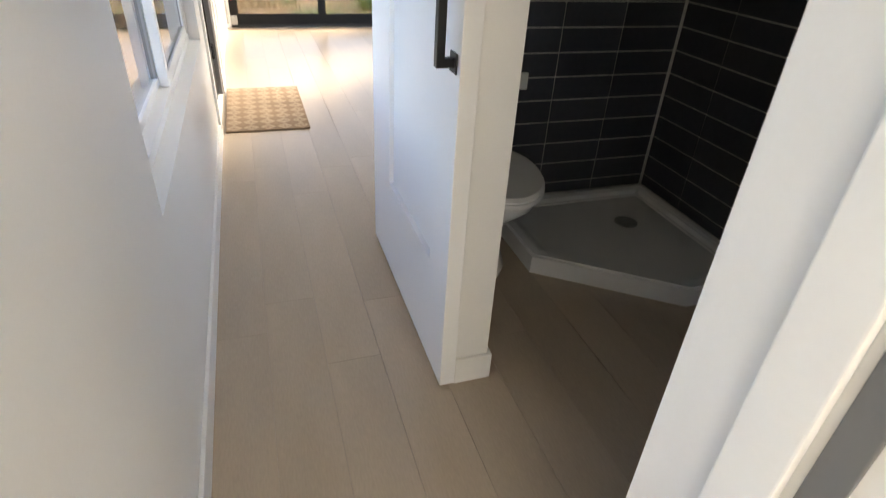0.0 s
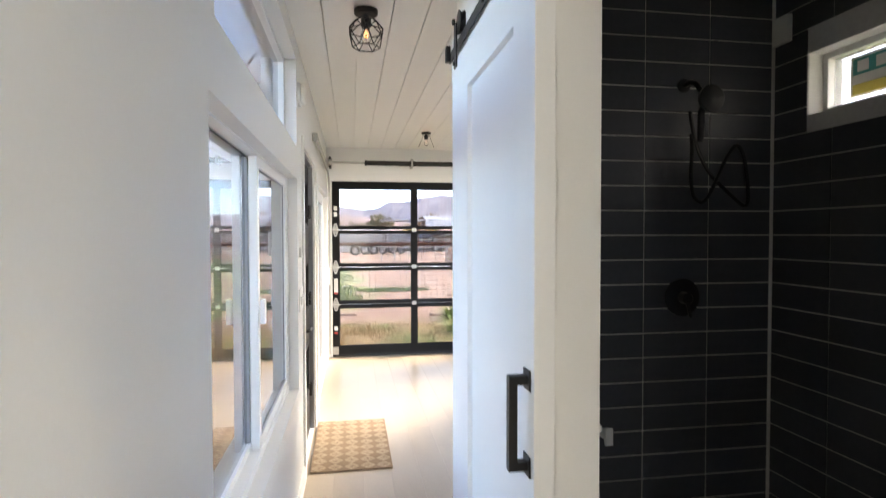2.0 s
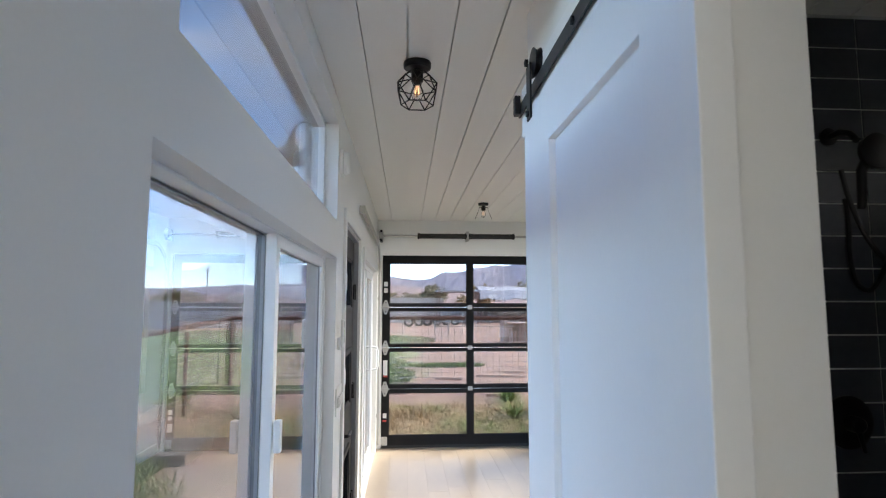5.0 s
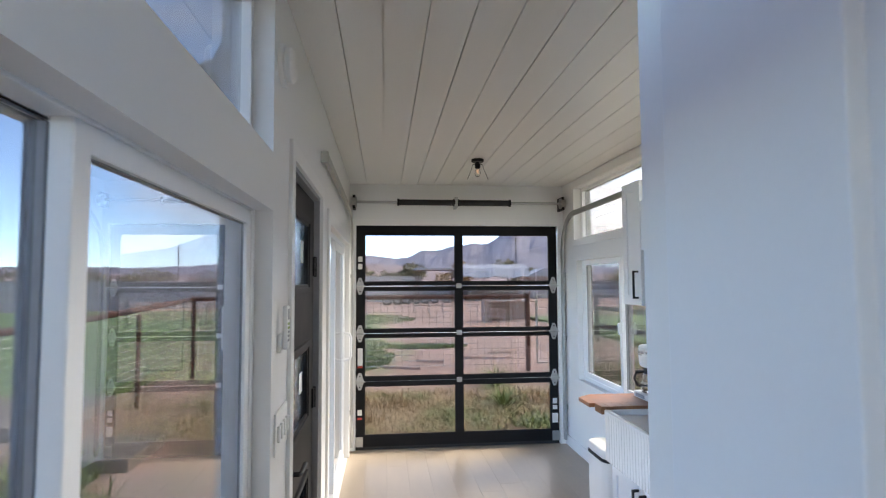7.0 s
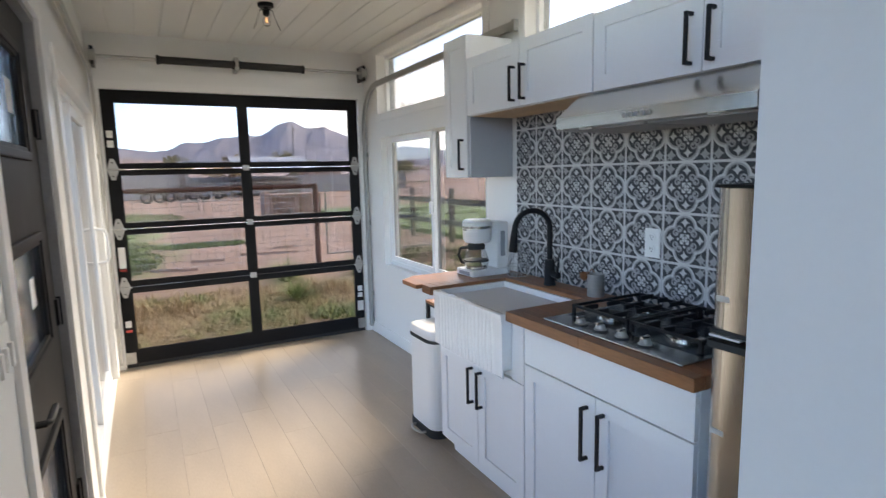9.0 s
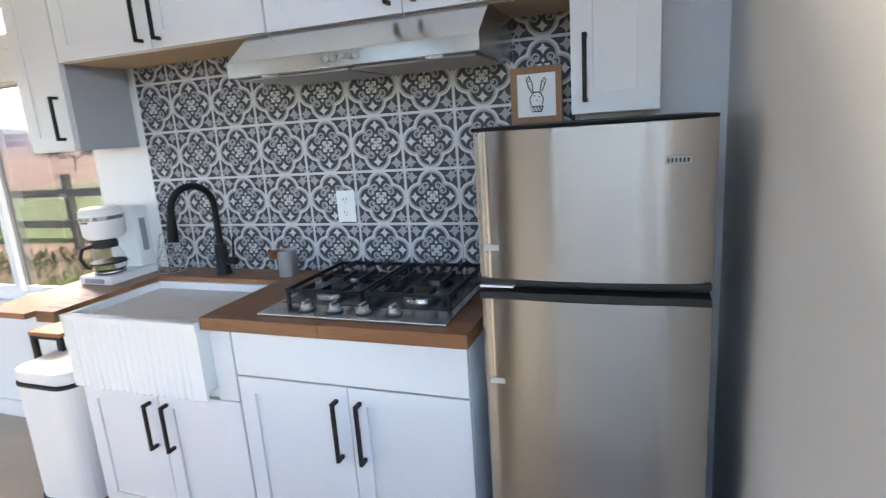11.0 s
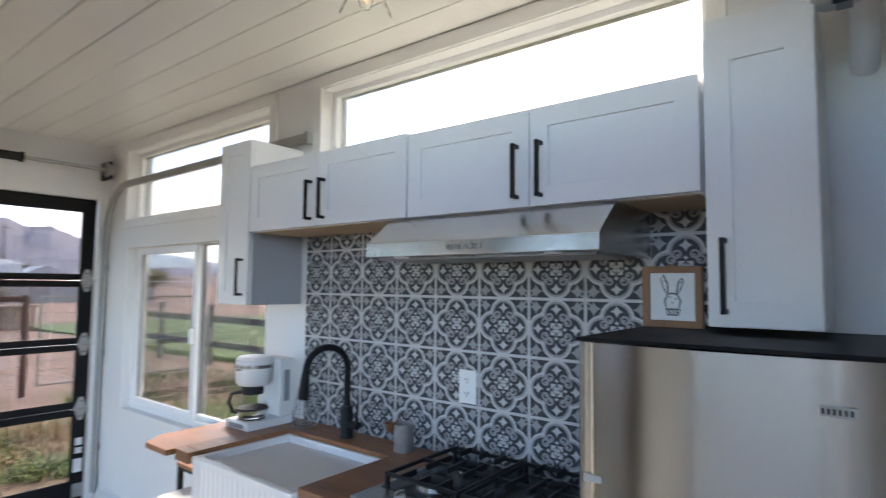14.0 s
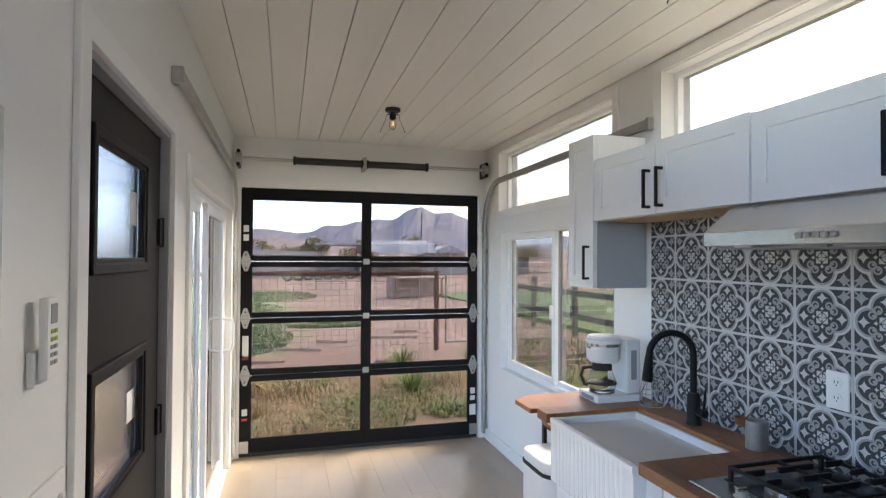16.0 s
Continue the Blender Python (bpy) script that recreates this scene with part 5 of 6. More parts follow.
    part("carafe_band", lathe([(0.0655, 0.074), (0.0672, 0.074), (0.0672, 0.082), (0.0655, 0.082)], (x - 0.025, y, z), 26), RUBBER, ca, "dark band round the carafe", True)
    part("collar", lathe([(0.0455, 0.138), (0.047, 0.158), (0.040, 0.170), (0.0, 0.172)], (x - 0.025, y, z), 24), RUBBER, ca, "black carafe lid", True)
    part("carafe_handle", tube([(x - 0.068, y + 0.01, z + 0.15), (x - 0.105, y + 0.03, z + 0.145), (x - 0.115, y + 0.035, z + 0.11), (x - 0.100, y + 0.028, z + 0.07), (x - 0.086, y + 0.018, z + 0.065)], 0.008, 8), RUBBER, ca, "black handle", True)

    # wire-caged glass jar and galvanised canister
    j = thing("glass_jar", (2.0, -2.36, 0.88), "small glass bottle in a wire cage", "jar")
    jx, jy, jz = 1.99, -2.37, 0.8805
    g = part("bottle", lathe([(0.040, 0.0), (0.050, 0.014), (0.050, 0.05), (0.024, 0.10), (0.020, 0.125), (0.0188, 0.125), (0.0228, 0.10), (0.0485, 0.05), (0.0485, 0.015), (0.039, 0.003), (0, 0.003)], (jx, jy, jz), 22), CLEAR, j, smooth=True)
    g.visible_shadow = False
    bm = bmesh.new()
    for k in range(7):
        t = k * math.pi * 2 / 7
        cc, ss = math.cos(t), math.sin(t)
        tube([(jx + r * cc, jy + r * ss, jz + h) for r, h in ((0.054, 0.001), (0.055, 0.055), (0.028, 0.158))], 0.0015, 5, bm)
    for r, h in ((0.054, 0.001), (0.055, 0.055), (0.041, 0.108), (0.028, 0.158)):
        tube([(jx + r * math.cos(t), jy + r * math.sin(t), jz + h) for t in [k * math.pi / 8 for k in range(16)]], 0.0015, 5, bm, closed=True)
    part("wire_cage", bm, GREYMETAL, j, "thin wire cage")
    k = thing("canister", (1.975, -2.965, 0.88), "small galvanised tin with a copper scoop", "canister")
    part("tin", lathe([(0.036, 0.0), (0.037, 0.006), (0.0355, 0.03), (0.037, 0.034), (0.0355, 0.062), (0.037, 0.066), (0.037, 0.098), (0.034, 0.098), (0.033, 0.01), (0, 0.01)], (1.975, -2.965, 0.8805), 26), GREYMETAL, k, "ribbed galvanised tin", True)
    part("scoop", lathe([(0.003, 0.0), (0.018, 0.012), (0.021, 0.036), (0.019, 0.036), (0.014, 0.012), (0.0, 0.004)], (1.945, -2.925, 0.945), 16), COPPER, k, "tarnished copper scoop", True)
    part("scoop_handle", tube([(1.955, -2.935, 0.975), (1.965, -2.95, 1.0), (1.972, -2.96, 0.985)], 0.003, 6), COPPER, k)

    # trash can
    t = thing("trash_can", (1.69, -2.08, 0.0), "white step-pedal trash can beside the sink cabinet", "trash can")

    def rounded(x0, x1, y0, y1, r, n=6):
        out = []
        for cx, cy, s in ((x1 - r, y1 - r, 0), (x0 + r, y1 - r, 90), (x0 + r, y0 + r, 180), (x1 - r, y0 + r, 270)):
            out += [(cx + r * math.cos(radians(s + 90 * k / n)), cy + r * math.sin(radians(s + 90 * k / n))) for k in range(n + 1)]
        return out
    o1 = rounded(1.535, 1.80, -2.235, -1.925, 0.07)
    part("base", prism(rounded(1.53, 1.805, -2.24, -1.92, 0.07), 0.0005, 0.045, 0.004), RUBBER, t, "black plastic base")
    part("body", prism(o1, 0.0455, 0.530, 0.004), PLASTIC, t)
    part("rim", prism(rounded(1.532, 1.803, -2.238, -1.922, 0.07), 0.5305, 0.542), RUBBER, t, "black rim")
    part("lid", prism(o1, 0.5425, 0.596, 0.018), PLASTIC, t)
    part("pedal", tube([(1.54, -2.15, 0.02), (1.505, -2.14, 0.022), (1.488, -2.10, 0.025), (1.488, -2.07, 0.025), (1.505, -2.03, 0.022), (1.54, -2.02, 0.02)], 0.007, 8), GREYMETAL, t, "steel foot pedal", True)
    # small table behind it
    s = thing("side_table", (1.90, -1.88, 0.0), "small wooden side table with black metal legs", "side table")
    part("top", box(1.72, 2.03, -1.99, -1.80, 0.655, 0.672, 0.002), WALNUT, s)
    for x in (1.73, 2.02):
        for y in (-1.98, -1.81):
            part("leg", box(x - 0.008, x + 0.008, y - 0.008, y + 0.008, 0.0005, 0.6548), BLACK, s)
    part("apron", ring("x", 1.722, 1.738, -1.972, -1.818, 0.05, 0.654, 0.012), BLACK, s)

    # split air conditioner on the partition
    ac = thing("air_conditioner", (1.46, PART_Y, 2.1), "white wall-mounted split air conditioner on the partition wall", "air conditioner")
    own = bmesh.new()
    prof = [(0.001, 2.115), (0.17, 2.10), (0.235, 2.135), (0.258, 2.20), (0.258, 2.36), (0.23, 2.385), (0.001, 2.385)]
    aa, bb = [own.verts.new((1.06, PART_Y + y, z)) for y, z in prof], [own.verts.new((1.87, PART_Y + y, z)) for y, z in prof]
    own.faces.new(aa)
    own.faces.new(bb[::-1])
    for n in range(7):
        own.faces.new((aa[n], bb[n], bb[(n + 1) % 7], aa[(n + 1) % 7]))
    bmesh.ops.recalc_face_normals(own, faces=own.faces)
    part("casing", bevelled(own, 0.006, 3), PLASTIC, ac, smooth=True)
    part("louvre", box(1.10, 1.80, PART_Y + 0.160, PART_Y + 0.19, 2.092, 2.0995, 0.002), PLASTIC, ac, "white air louvre")
    part("air_slot", box(1.10, 1.82, PART_Y + 0.118, PART_Y + 0.155, 2.0955, 2.103), RUBBER, ac, "dark outlet slot")
    part("display", box(1.822, 1.858, PART_Y + 0.12, PART_Y + 0.15, 2.0945, 2.0985), GREYPLASTIC, ac)
    part("line_cover", tube([(1.90, PART_Y + 0.10, 2.20), (1.92, PART_Y + 0.10, 2.12), (1.95, PART_Y + 0.10, 2.06), (2.0, PART_Y + 0.105, 2.035), (W - 0.001, PART_Y + 0.105, 2.03)], 0.030, 16), PLASTIC, ac, "white pipe cover elbow", True)


ENAMEL = material("black_enamel", (0.022, 0.023, 0.026), 0.22, vary=0.1, bump=0.02)
COPPER = material("tarnished_copper", (0.30, 0.13, 0.06), 0.5, 0.6, vary=0.2)
build_backsplash()
build_cabinets()
build_counter()
build_sink()
build_cooktop()
build_hood()
build_fridge()
build_small_things()


# ---- bathroom ----
def build_shower():
    outline = [(W - 0.012, SHOW_Y - 0.012), (1.20, SHOW_Y - 0.012), (1.20, -5.045), (1.685, -5.40), (W - 0.012, -5.40)]
    inner = [(W - 0.05, SHOW_Y - 0.05), (1.25, SHOW_Y - 0.05), (1.25, -5.02), (1.70, -5.35), (W - 0.05, -5.35)]
    s = thing("shower_tray", (1.65, -4.95, 0.0), "white neo-angle shower tray with a round drain", "shower tray")
    bm = bmesh.new()
    lo, hi = [bm.verts.new((x, y, 0.0005)) for x, y in outline], [bm.verts.new((x, y, 0.085)) for x, y in outline]
    ih, il = [bm.verts.new((x, y, 0.085)) for x, y in inner], [bm.verts.new((x + (1.72 - x) * 0.07, y + (-4.9 - y) * 0.07, 0.055)) for x, y in inner]
    bm.faces.new(lo[::-1])
    bm.faces.new(il)
    for n in range(5):
        m = (n + 1) % 5
        for a, b in ((lo, hi), (hi, ih), (ih, il)):
            bm.faces.new((a[n], a[m], b[m], b[n]))
    bmesh.ops.recalc_face_normals(bm, faces=bm.faces)
    bmesh.ops.bevel(bm, geom=[e for e in bm.edges if e.calc_face_angle(0) > 0.4 and min(v.co.z for v in e.verts) > 0.04], offset=0.008, segments=3, affect="EDGES", clamp_overlap=True)
    part("basin", bm, TRAYMAT, s, smooth=True)
    part("drain", lathe([(0.052, 0.0), (0.052, 0.004), (0.045, 0.006), (0.0, 0.006)], (1.77, -4.85, 0.0555), 26), GREYMETAL, s, "chrome drain cover", True)

    # tiled walls
    w1 = solid("wall_shower_back", box(BATH + 0.002, W - 0.0005, SHOW_Y - 0.005, SHOW_Y - 0.0005, 0.0, 2.4690), GROUT, "black stacked tiles with pale grout behind the shower", "wall", kind="structure")
    w2 = solid("wall_shower_side", wall_grid(W - 0.005, W - 0.0006, -6.05, SHOW_Y - 0.0055, 0.0, 2.4690, [(-5.25, -4.72, 1.92, 2.16)]), GROUT, "black stacked tiles with pale grout on the outer wall", "wall", kind="structure")
    tw, th, g, shared = 0.288, 0.1008, 0.0048, {}

    def place(owner, axis, a0, a1, z0, z1):
        key = (axis, round(a1 - a0, 4), round(z1 - z0, 4))
        if key not in shared:
            b = box(0, key[1], -0.0045, 0, 0, key[2], 0.0008) if axis == "y" else box(-0.0045, 0, 0, key[1], 0, key[2], 0.0008)
            shared[key] = mesh_of("tile", b, SHOWERTILE)
        ob = new("tile", shared[key])
        ob.parent = owner
        ob.location = (a0, SHOW_Y - 0.0052, z0) if axis == "y" else (W - 0.0052, a0, z0)

    zs = [1.651 + k * th for k in range(-16, 9)]
    for z in zs:
        z0, z1 = max(z + g / 2, 0.086), min(z + th - g / 2, 2.468)
        if z1 - z0 < 0.012:
            continue
        for i in range(5):
            x1, x0 = 2.040 - i * tw - g / 2, 2.040 - (i + 1) * tw + g / 2
            x0 = max(x0, BATH + 0.004)
            if x1 - x0 > 0.012:
                place(w1, "y", x0, x1, z0, z1)
        for i in range(6):
            y1, y0 = SHOW_Y - 0.012 - i * tw - g / 2, SHOW_Y - 0.012 - (i + 1) * tw + g / 2
            y0 = max(y0, -6.048)
            if y1 - y0 < 0.012:
                continue
            cut = [(y0, y1)]
            if z0 < 2.16 and z1 > 1.92 and y0 < -4.72 and y1 > -5.25:
                cut = [(a, b) for a, b in ((y0, min(y1, -5.252)), (max(y0, -4.718), y1)) if b - a > 0.01]
            for a, b in cut:
                place(w2, "x", a, b, z0, z1)

    h = thing("hand_shower", (1.63, SHOW_Y, 2.06), "matte black hand shower with a looped hose", "shower")
    y = SHOW_Y - 0.0098
    part("flange", lathe([(0.028, 0.0), (0.028, -0.006), (0.012, -0.012), (0, -0.012)], (1.632, y, 2.062), 20, "y"), BLACK, h, smooth=True)
    part("arm", tube([(1.632, y - 0.006, 2.062), (1.634, y - 0.05, 2.064), (1.632, y - 0.09, 2.045), (1.632, y - 0.11, 2.02)], 0.010, 10), BLACK, h, smooth=True)
    hd = part("head", lathe([(0.014, 0.03), (0.022, 0.018), (0.050, 0.004), (0.052, -0.012), (0.046, -0.016), (0, -0.016)], (1.650, y - 0.15, 1.975), 24, "y"), BLACK, h, "round shower head", True)
    part("grip", tube([(1.645, y - 0.13, 1.965), (1.640, y - 0.11, 1.93), (1.648, y - 0.095, 1.84), (1.648, y - 0.09, 1.82)], [0.016, 0.014, 0.013, 0.011], 10), BLACK, hd, smooth=True)
    path = [(1.650, 1.86), (1.648, 1.78), (1.638, 1.69), (1.645, 1.61), (1.675, 1.582), (1.705, 1.61), (1.735, 1.675), (1.775, 1.76), (1.815, 1.81), (1.845, 1.78), (1.865, 1.69), (1.874, 1.60), (1.862, 1.568), (1.825, 1.595), (1.775, 1.64), (1.725, 1.69), (1.685, 1.76), (1.655, 1.86), (1.640, 1.97)]
    fine = []
    for n in range(len(path) - 1):
        p0, p1, p2, p3 = (Vector((path[max(0, min(len(path) - 1, n + k))])) for k in (-1, 0, 1, 2))
        for t in (0, 0.25, 0.5, 0.75):
            fine.append(0.5 * ((2 * p1) + (p2 - p0) * t + (2 * p0 - 5 * p1 + 4 * p2 - p3) * t * t + (3 * p1 - p0 - 3 * p2 + p3) * t ** 3))
    part("hose", tube([(v.x, y - 0.03 - 0.05 * math.sin(k / len(fine) * math.pi), v.y) for k, v in enumerate(fine)], 0.0075, 8), BLACK, h, "black flexible hose", True)
    v = thing("shower_valve", (1.633, SHOW_Y, 1.11), "round black shower valve plate", "shower valve")
    part("plate", lathe([(0.078, 0.0), (0.078, -0.006), (0.070, -0.010), (0, -0.010)], (1.633, y, 1.192), 36, "y"), BLACK, v, smooth=True)
    part("handle", lathe([(0.024, -0.010), (0.024, -0.045), (0.018, -0.05), (0, -0.05)], (1.633, y, 1.192), 20, "y"), BLACK, v, smooth=True)
    part("lever", tube([(1.633, y - 0.04, 1.185), (1.645, y - 0.045, 1.115)], [0.008, 0.006], 8), BLACK, v, smooth=True)
    b = thing("junction_box", (W - 0.01, -4.60, 2.24), "small pale cover plate on the tiles", "cover plate")
    part("plate", box(W - 0.030, W - 0.0100, -4.645, -4.555, 2.235, 2.345, 0.004), PLASTIC, b)
    tv = thing("water_valve", (1.29, SHOW_Y, 0.6), "small white plastic water valve on the wall", "valve")
    part("body", lathe([(0.02, 0.0), (0.02, -0.03), (0.012, -0.04), (0, -0.04)], (1.292, y, 0.645), 16, "y"), PLASTIC, tv, smooth=True)
    part("grip", box(1.275, 1.309, y - 0.055, y - 0.038, 0.61, 0.68, 0.006), PLASTIC, tv)
    bt = thing("shampoo_knob", (W - 0.01, -5.42, 0.6), "small orange-brown round knob on the tiled wall", "knob")
    part("knob", lathe([(0.024, 0.0), (0.030, -0.012), (0.026, -0.026), (0, -0.03)], (W - 0.0098, -5.42, 0.63), 20, "x"), COPPER, bt, smooth=True)


def build_toilet():
    t = thing("toilet", (1.02, -4.85, 0.0), "white porcelain toilet with a closed lid", "toilet")
    cx, back = 1.025, SHOW_Y - 0.016

    def oval(w, y0, y1, z, n=32):
        """An egg-shaped outline from the back y0 to the front y1."""
        mid, pts = y0 - 0.45 * (y0 - y1), []
        for k in range(n):
            a = 2 * math.pi * k / n
            s = math.sin(a)
            pts.append((cx + w * math.cos(a), mid + (s * (y0 - mid) if s > 0 else s * (mid - y1)), z))
        return pts

    def loft(rings, mat, name, label=""):
        bm = bmesh.new()
        rows = [[bm.verts.new(p) for p in r] for r in rings]
        for a, b in zip(rows, rows[1:]):
            for k in range(len(a)):
                bm.faces.new((a[k], a[(k + 1) % len(a)], b[(k + 1) % len(a)], b[k]))
        bm.faces.new(rows[0][::-1])
        bm.faces.new(rows[-1])
        bmesh.ops.recalc_face_normals(bm, faces=bm.faces)
        part(name, bm, mat, t, label, True)
    loft([oval(0.105, back - 0.02, -5.06, 0.0005), oval(0.110, back - 0.02, -5.07, 0.03), oval(0.092, back - 0.03, -5.02, 0.10), oval(0.092, back - 0.03, -5.02, 0.20),
          oval(0.125, back - 0.05, -5.11, 0.29), oval(0.170, back - 0.10, -5.19, 0.355), oval(0.182, back - 0.11, -5.205, 0.385), oval(0.180, back - 0.11, -5.20, 0.392)], PORCELAIN, "bowl")
    loft([oval(0.184, back - 0.15, -5.212, 0.3925), oval(0.187, back - 0.15, -5.215, 0.402), oval(0.184, back - 0.15, -5.212, 0.410)], PLASTIC, "seat")
    loft([oval(0.183, back - 0.15, -5.210, 0.4115), oval(0.186, back - 0.15, -5.213, 0.420), oval(0.178, back - 0.155, -5.203, 0.432), oval(0.12, back - 0.2, -5.12, 0.437)], PLASTIC, "lid", "closed white lid")
    part("tank", box(cx - 0.175, cx + 0.165, back - 0.185, back, 0.36, 0.72, 0.02), PORCELAIN, t)
    part("tank_lid", box(cx - 0.178, cx + 0.170, back - 0.192, back + 0.0, 0.7205, 0.75, 0.01), PORCELAIN, t)
    part("flush_button", lathe([(0.022, 0.0), (0.022, 0.005), (0, 0.006)], (cx, back - 0.09, 0.7502), 18), GREYMETAL, t)


build_shower()
build_toilet()


# ---- outdoors ----
G = -0.40


def build_ground():
    bm = bmesh.new()
    xs = [-3000, -300, -60] + [-24 + k * 1.5 for k in range(33)] + [60, 300, 3000]
    ys = [-3000, -300, -40] + [-16 + k * 1.5 for k in range(33)] + [60, 300, 3000]
    rows = []
    for y in ys:
        row = []
        for x in xs:
            near = abs(x) < 26 and abs(y - 8) < 26 and not (-1.5 < x < 3.5 and y < 1)
            z = G + (0.10 * noise.noise((x * 0.16, y * 0.16, 3.1)) if near else 0.0)
            row.append(bm.verts.new((x, y, z)))
        rows.append(row)
    for a, b in zip(rows, rows[1:]):
        for i in range(len(xs) - 1):
            bm.faces.new((a[i], a[i + 1], b[i + 1], b[i]))
    solid("ground", bm, DIRT, "dry reddish dirt ground of the yard", "ground", kind="structure")


def ground_z(x, y):
    return G + 0.10 * noise.noise((x * 0.16, y * 0.16, 3.1)) - 0.02


def blades(name, mat, spots, count, h0, h1, w, lean, seed, label, category="grass"):
    """Many thin bent blades over elliptic spots (x, y, rx, ry)."""
    rng = random.Random(seed)
    verts, faces = [], []
    for _ in range(count):
        cx, cy, rx, ry = rng.choice(spots)
        a, r = rng.random() * 2 * math.pi, math.sqrt(rng.random())
        x, y = cx + rx * r * math.cos(a), cy + ry * r * math.sin(a)
        z, h = ground_z(x, y), h0 + (h1 - h0) * rng.random() ** 1.6
        t, l = rng.random() * 2 * math.pi, lean * h * rng.random()
        dx, dy = math.cos(t), math.sin(t)
        k, ww = len(verts), w * (0.6 + 0.8 * rng.random())
        px, py = -dy * ww, dx * ww
        for s, f, q in ((0, 1.0, 0), (0.55, 0.8, 0.35), (1.0, 0.12, 1.0)):
            for e in (-1, 1):
                verts.append((x + dx * l * q + e * px * f, y + dy * l * q + e * py * f, z + h * s * (1 - 0.25 * lean * q)))
        faces += [(k, k + 1, k + 3, k + 2), (k + 2, k + 3, k + 5, k + 4)]
    me = bpy.data.meshes.new(name)
    me.from_pydata(verts, [], faces)
    me.materials.append(mat)
    return tagged(new(name, me), label, category, kind="stuff")


def build_grass():
    blades("dry_grass", STRAW, [(0.2, 2.4, 1.9, 0.9), (-1.2, 2.9, 1.3, 1.1), (2.8, 3.4, 1.6, 0.8), (0.6, 3.7, 2.6, 0.9), (0.3, 2.0, 1.6, 0.5)], 19000, 0.04, 0.25, 0.0065, 2.6, 1, "tangled dry straw-coloured grass outside the door")
    blades("tall_dry_grass", STRAW, [(-0.9, 2.9, 0.5, 0.3), (0.2, 3.3, 0.6, 0.3), (2.6, 3.5, 0.5, 0.3), (-0.2, 2.3, 0.4, 0.2)], 1400, 0.18, 0.42, 0.006, 1.1, 8, "taller clumps of seeding dry grass")
    blades("weeds", WEED, [(1.7, 2.8, 0.9, 0.7), (1.2, 1.9, 0.7, 0.35), (2.6, 2.1, 0.6, 0.3), (-0.5, 1.8, 0.8, 0.3), (2.9, 3.9, 0.8, 0.35), (0.4, 3.9, 0.7, 0.3), (1.3, 2.4, 0.5, 0.4)], 3600, 0.05, 0.22, 0.012, 1.6, 2, "green weeds among the dry grass", "weeds")
    blades("grass_patch", GRASSG, [(-0.9, 8.6, 1.4, 1.7), (-1.5, 12.0, 2.0, 3.0), (-2.2, 17.0, 2.6, 4.0), (-0.9, 9.5, 1.5, 2.0), (1.6, 11.4, 1.2, 0.6), (-0.2, 25, 2.2, 3.6)], 26000, 0.03, 0.11, 0.024, 0.9, 5, "low patches of green grass in the dirt yard")
    blades("roadside_weeds", WEED, [(-2.5, -1.2, 0.8, 1.6), (-2.3, -3.4, 0.7, 1.0), (-3.0, 0.6, 0.5, 0.8)], 2600, 0.06, 0.36, 0.011, 1.2, 6, "green weeds beside the wire fence", "weeds")
    blades("field_edge_grass", GRASSG, [(6.0, 3.0, 2.0, 4.5), (-5.6, 6.0, 1.4, 4.5)], 6000, 0.05, 0.22, 0.014, 0.8, 7, "green grass along the edge of the field")
    solid("lawn", box(-60, -4.4, 4.6, 34, G - 0.2, G + 0.105), GRASSG, "flat green grass field beyond the fence", "grass", kind="structure")
    solid("lawn", box(8.0, 60, -12, 24, G - 0.2, G + 0.105), GRASSG, "flat green grass field beside the kitchen", "grass", kind="structure")


def yucca(x, y, r, n, seed):
    rng = random.Random(seed)
    bm = bmesh.new()
    z = ground_z(x, y)
    for _ in range(n):
        a, e = rng.random() * 6.283, radians(8 + 55 * rng.random())
        l = r * (0.7 + 0.5 * rng.random())
        d = Vector((math.cos(a) * math.cos(e), math.sin(a) * math.cos(e), math.sin(e)))
        s = Vector((-math.sin(a), math.cos(a), 0)) * 0.012
        p0, p1 = Vector((x, y, z)), Vector((x, y, z)) + d * l * 0.6
        p2 = p1 + (d + Vector((0, 0, -0.5))).normalized() * l * 0.5
        v = [bm.verts.new(p) for p in (p0 - s, p0 + s, p1 - s, p1 + s, p2)]
        bm.faces.new((v[0], v[1], v[3], v[2]))
        bm.faces.new((v[2], v[3], v[4]))
    solid("spiky_plant", bm, WEED, "spiky green rosette plant in the dry grass", "plant")


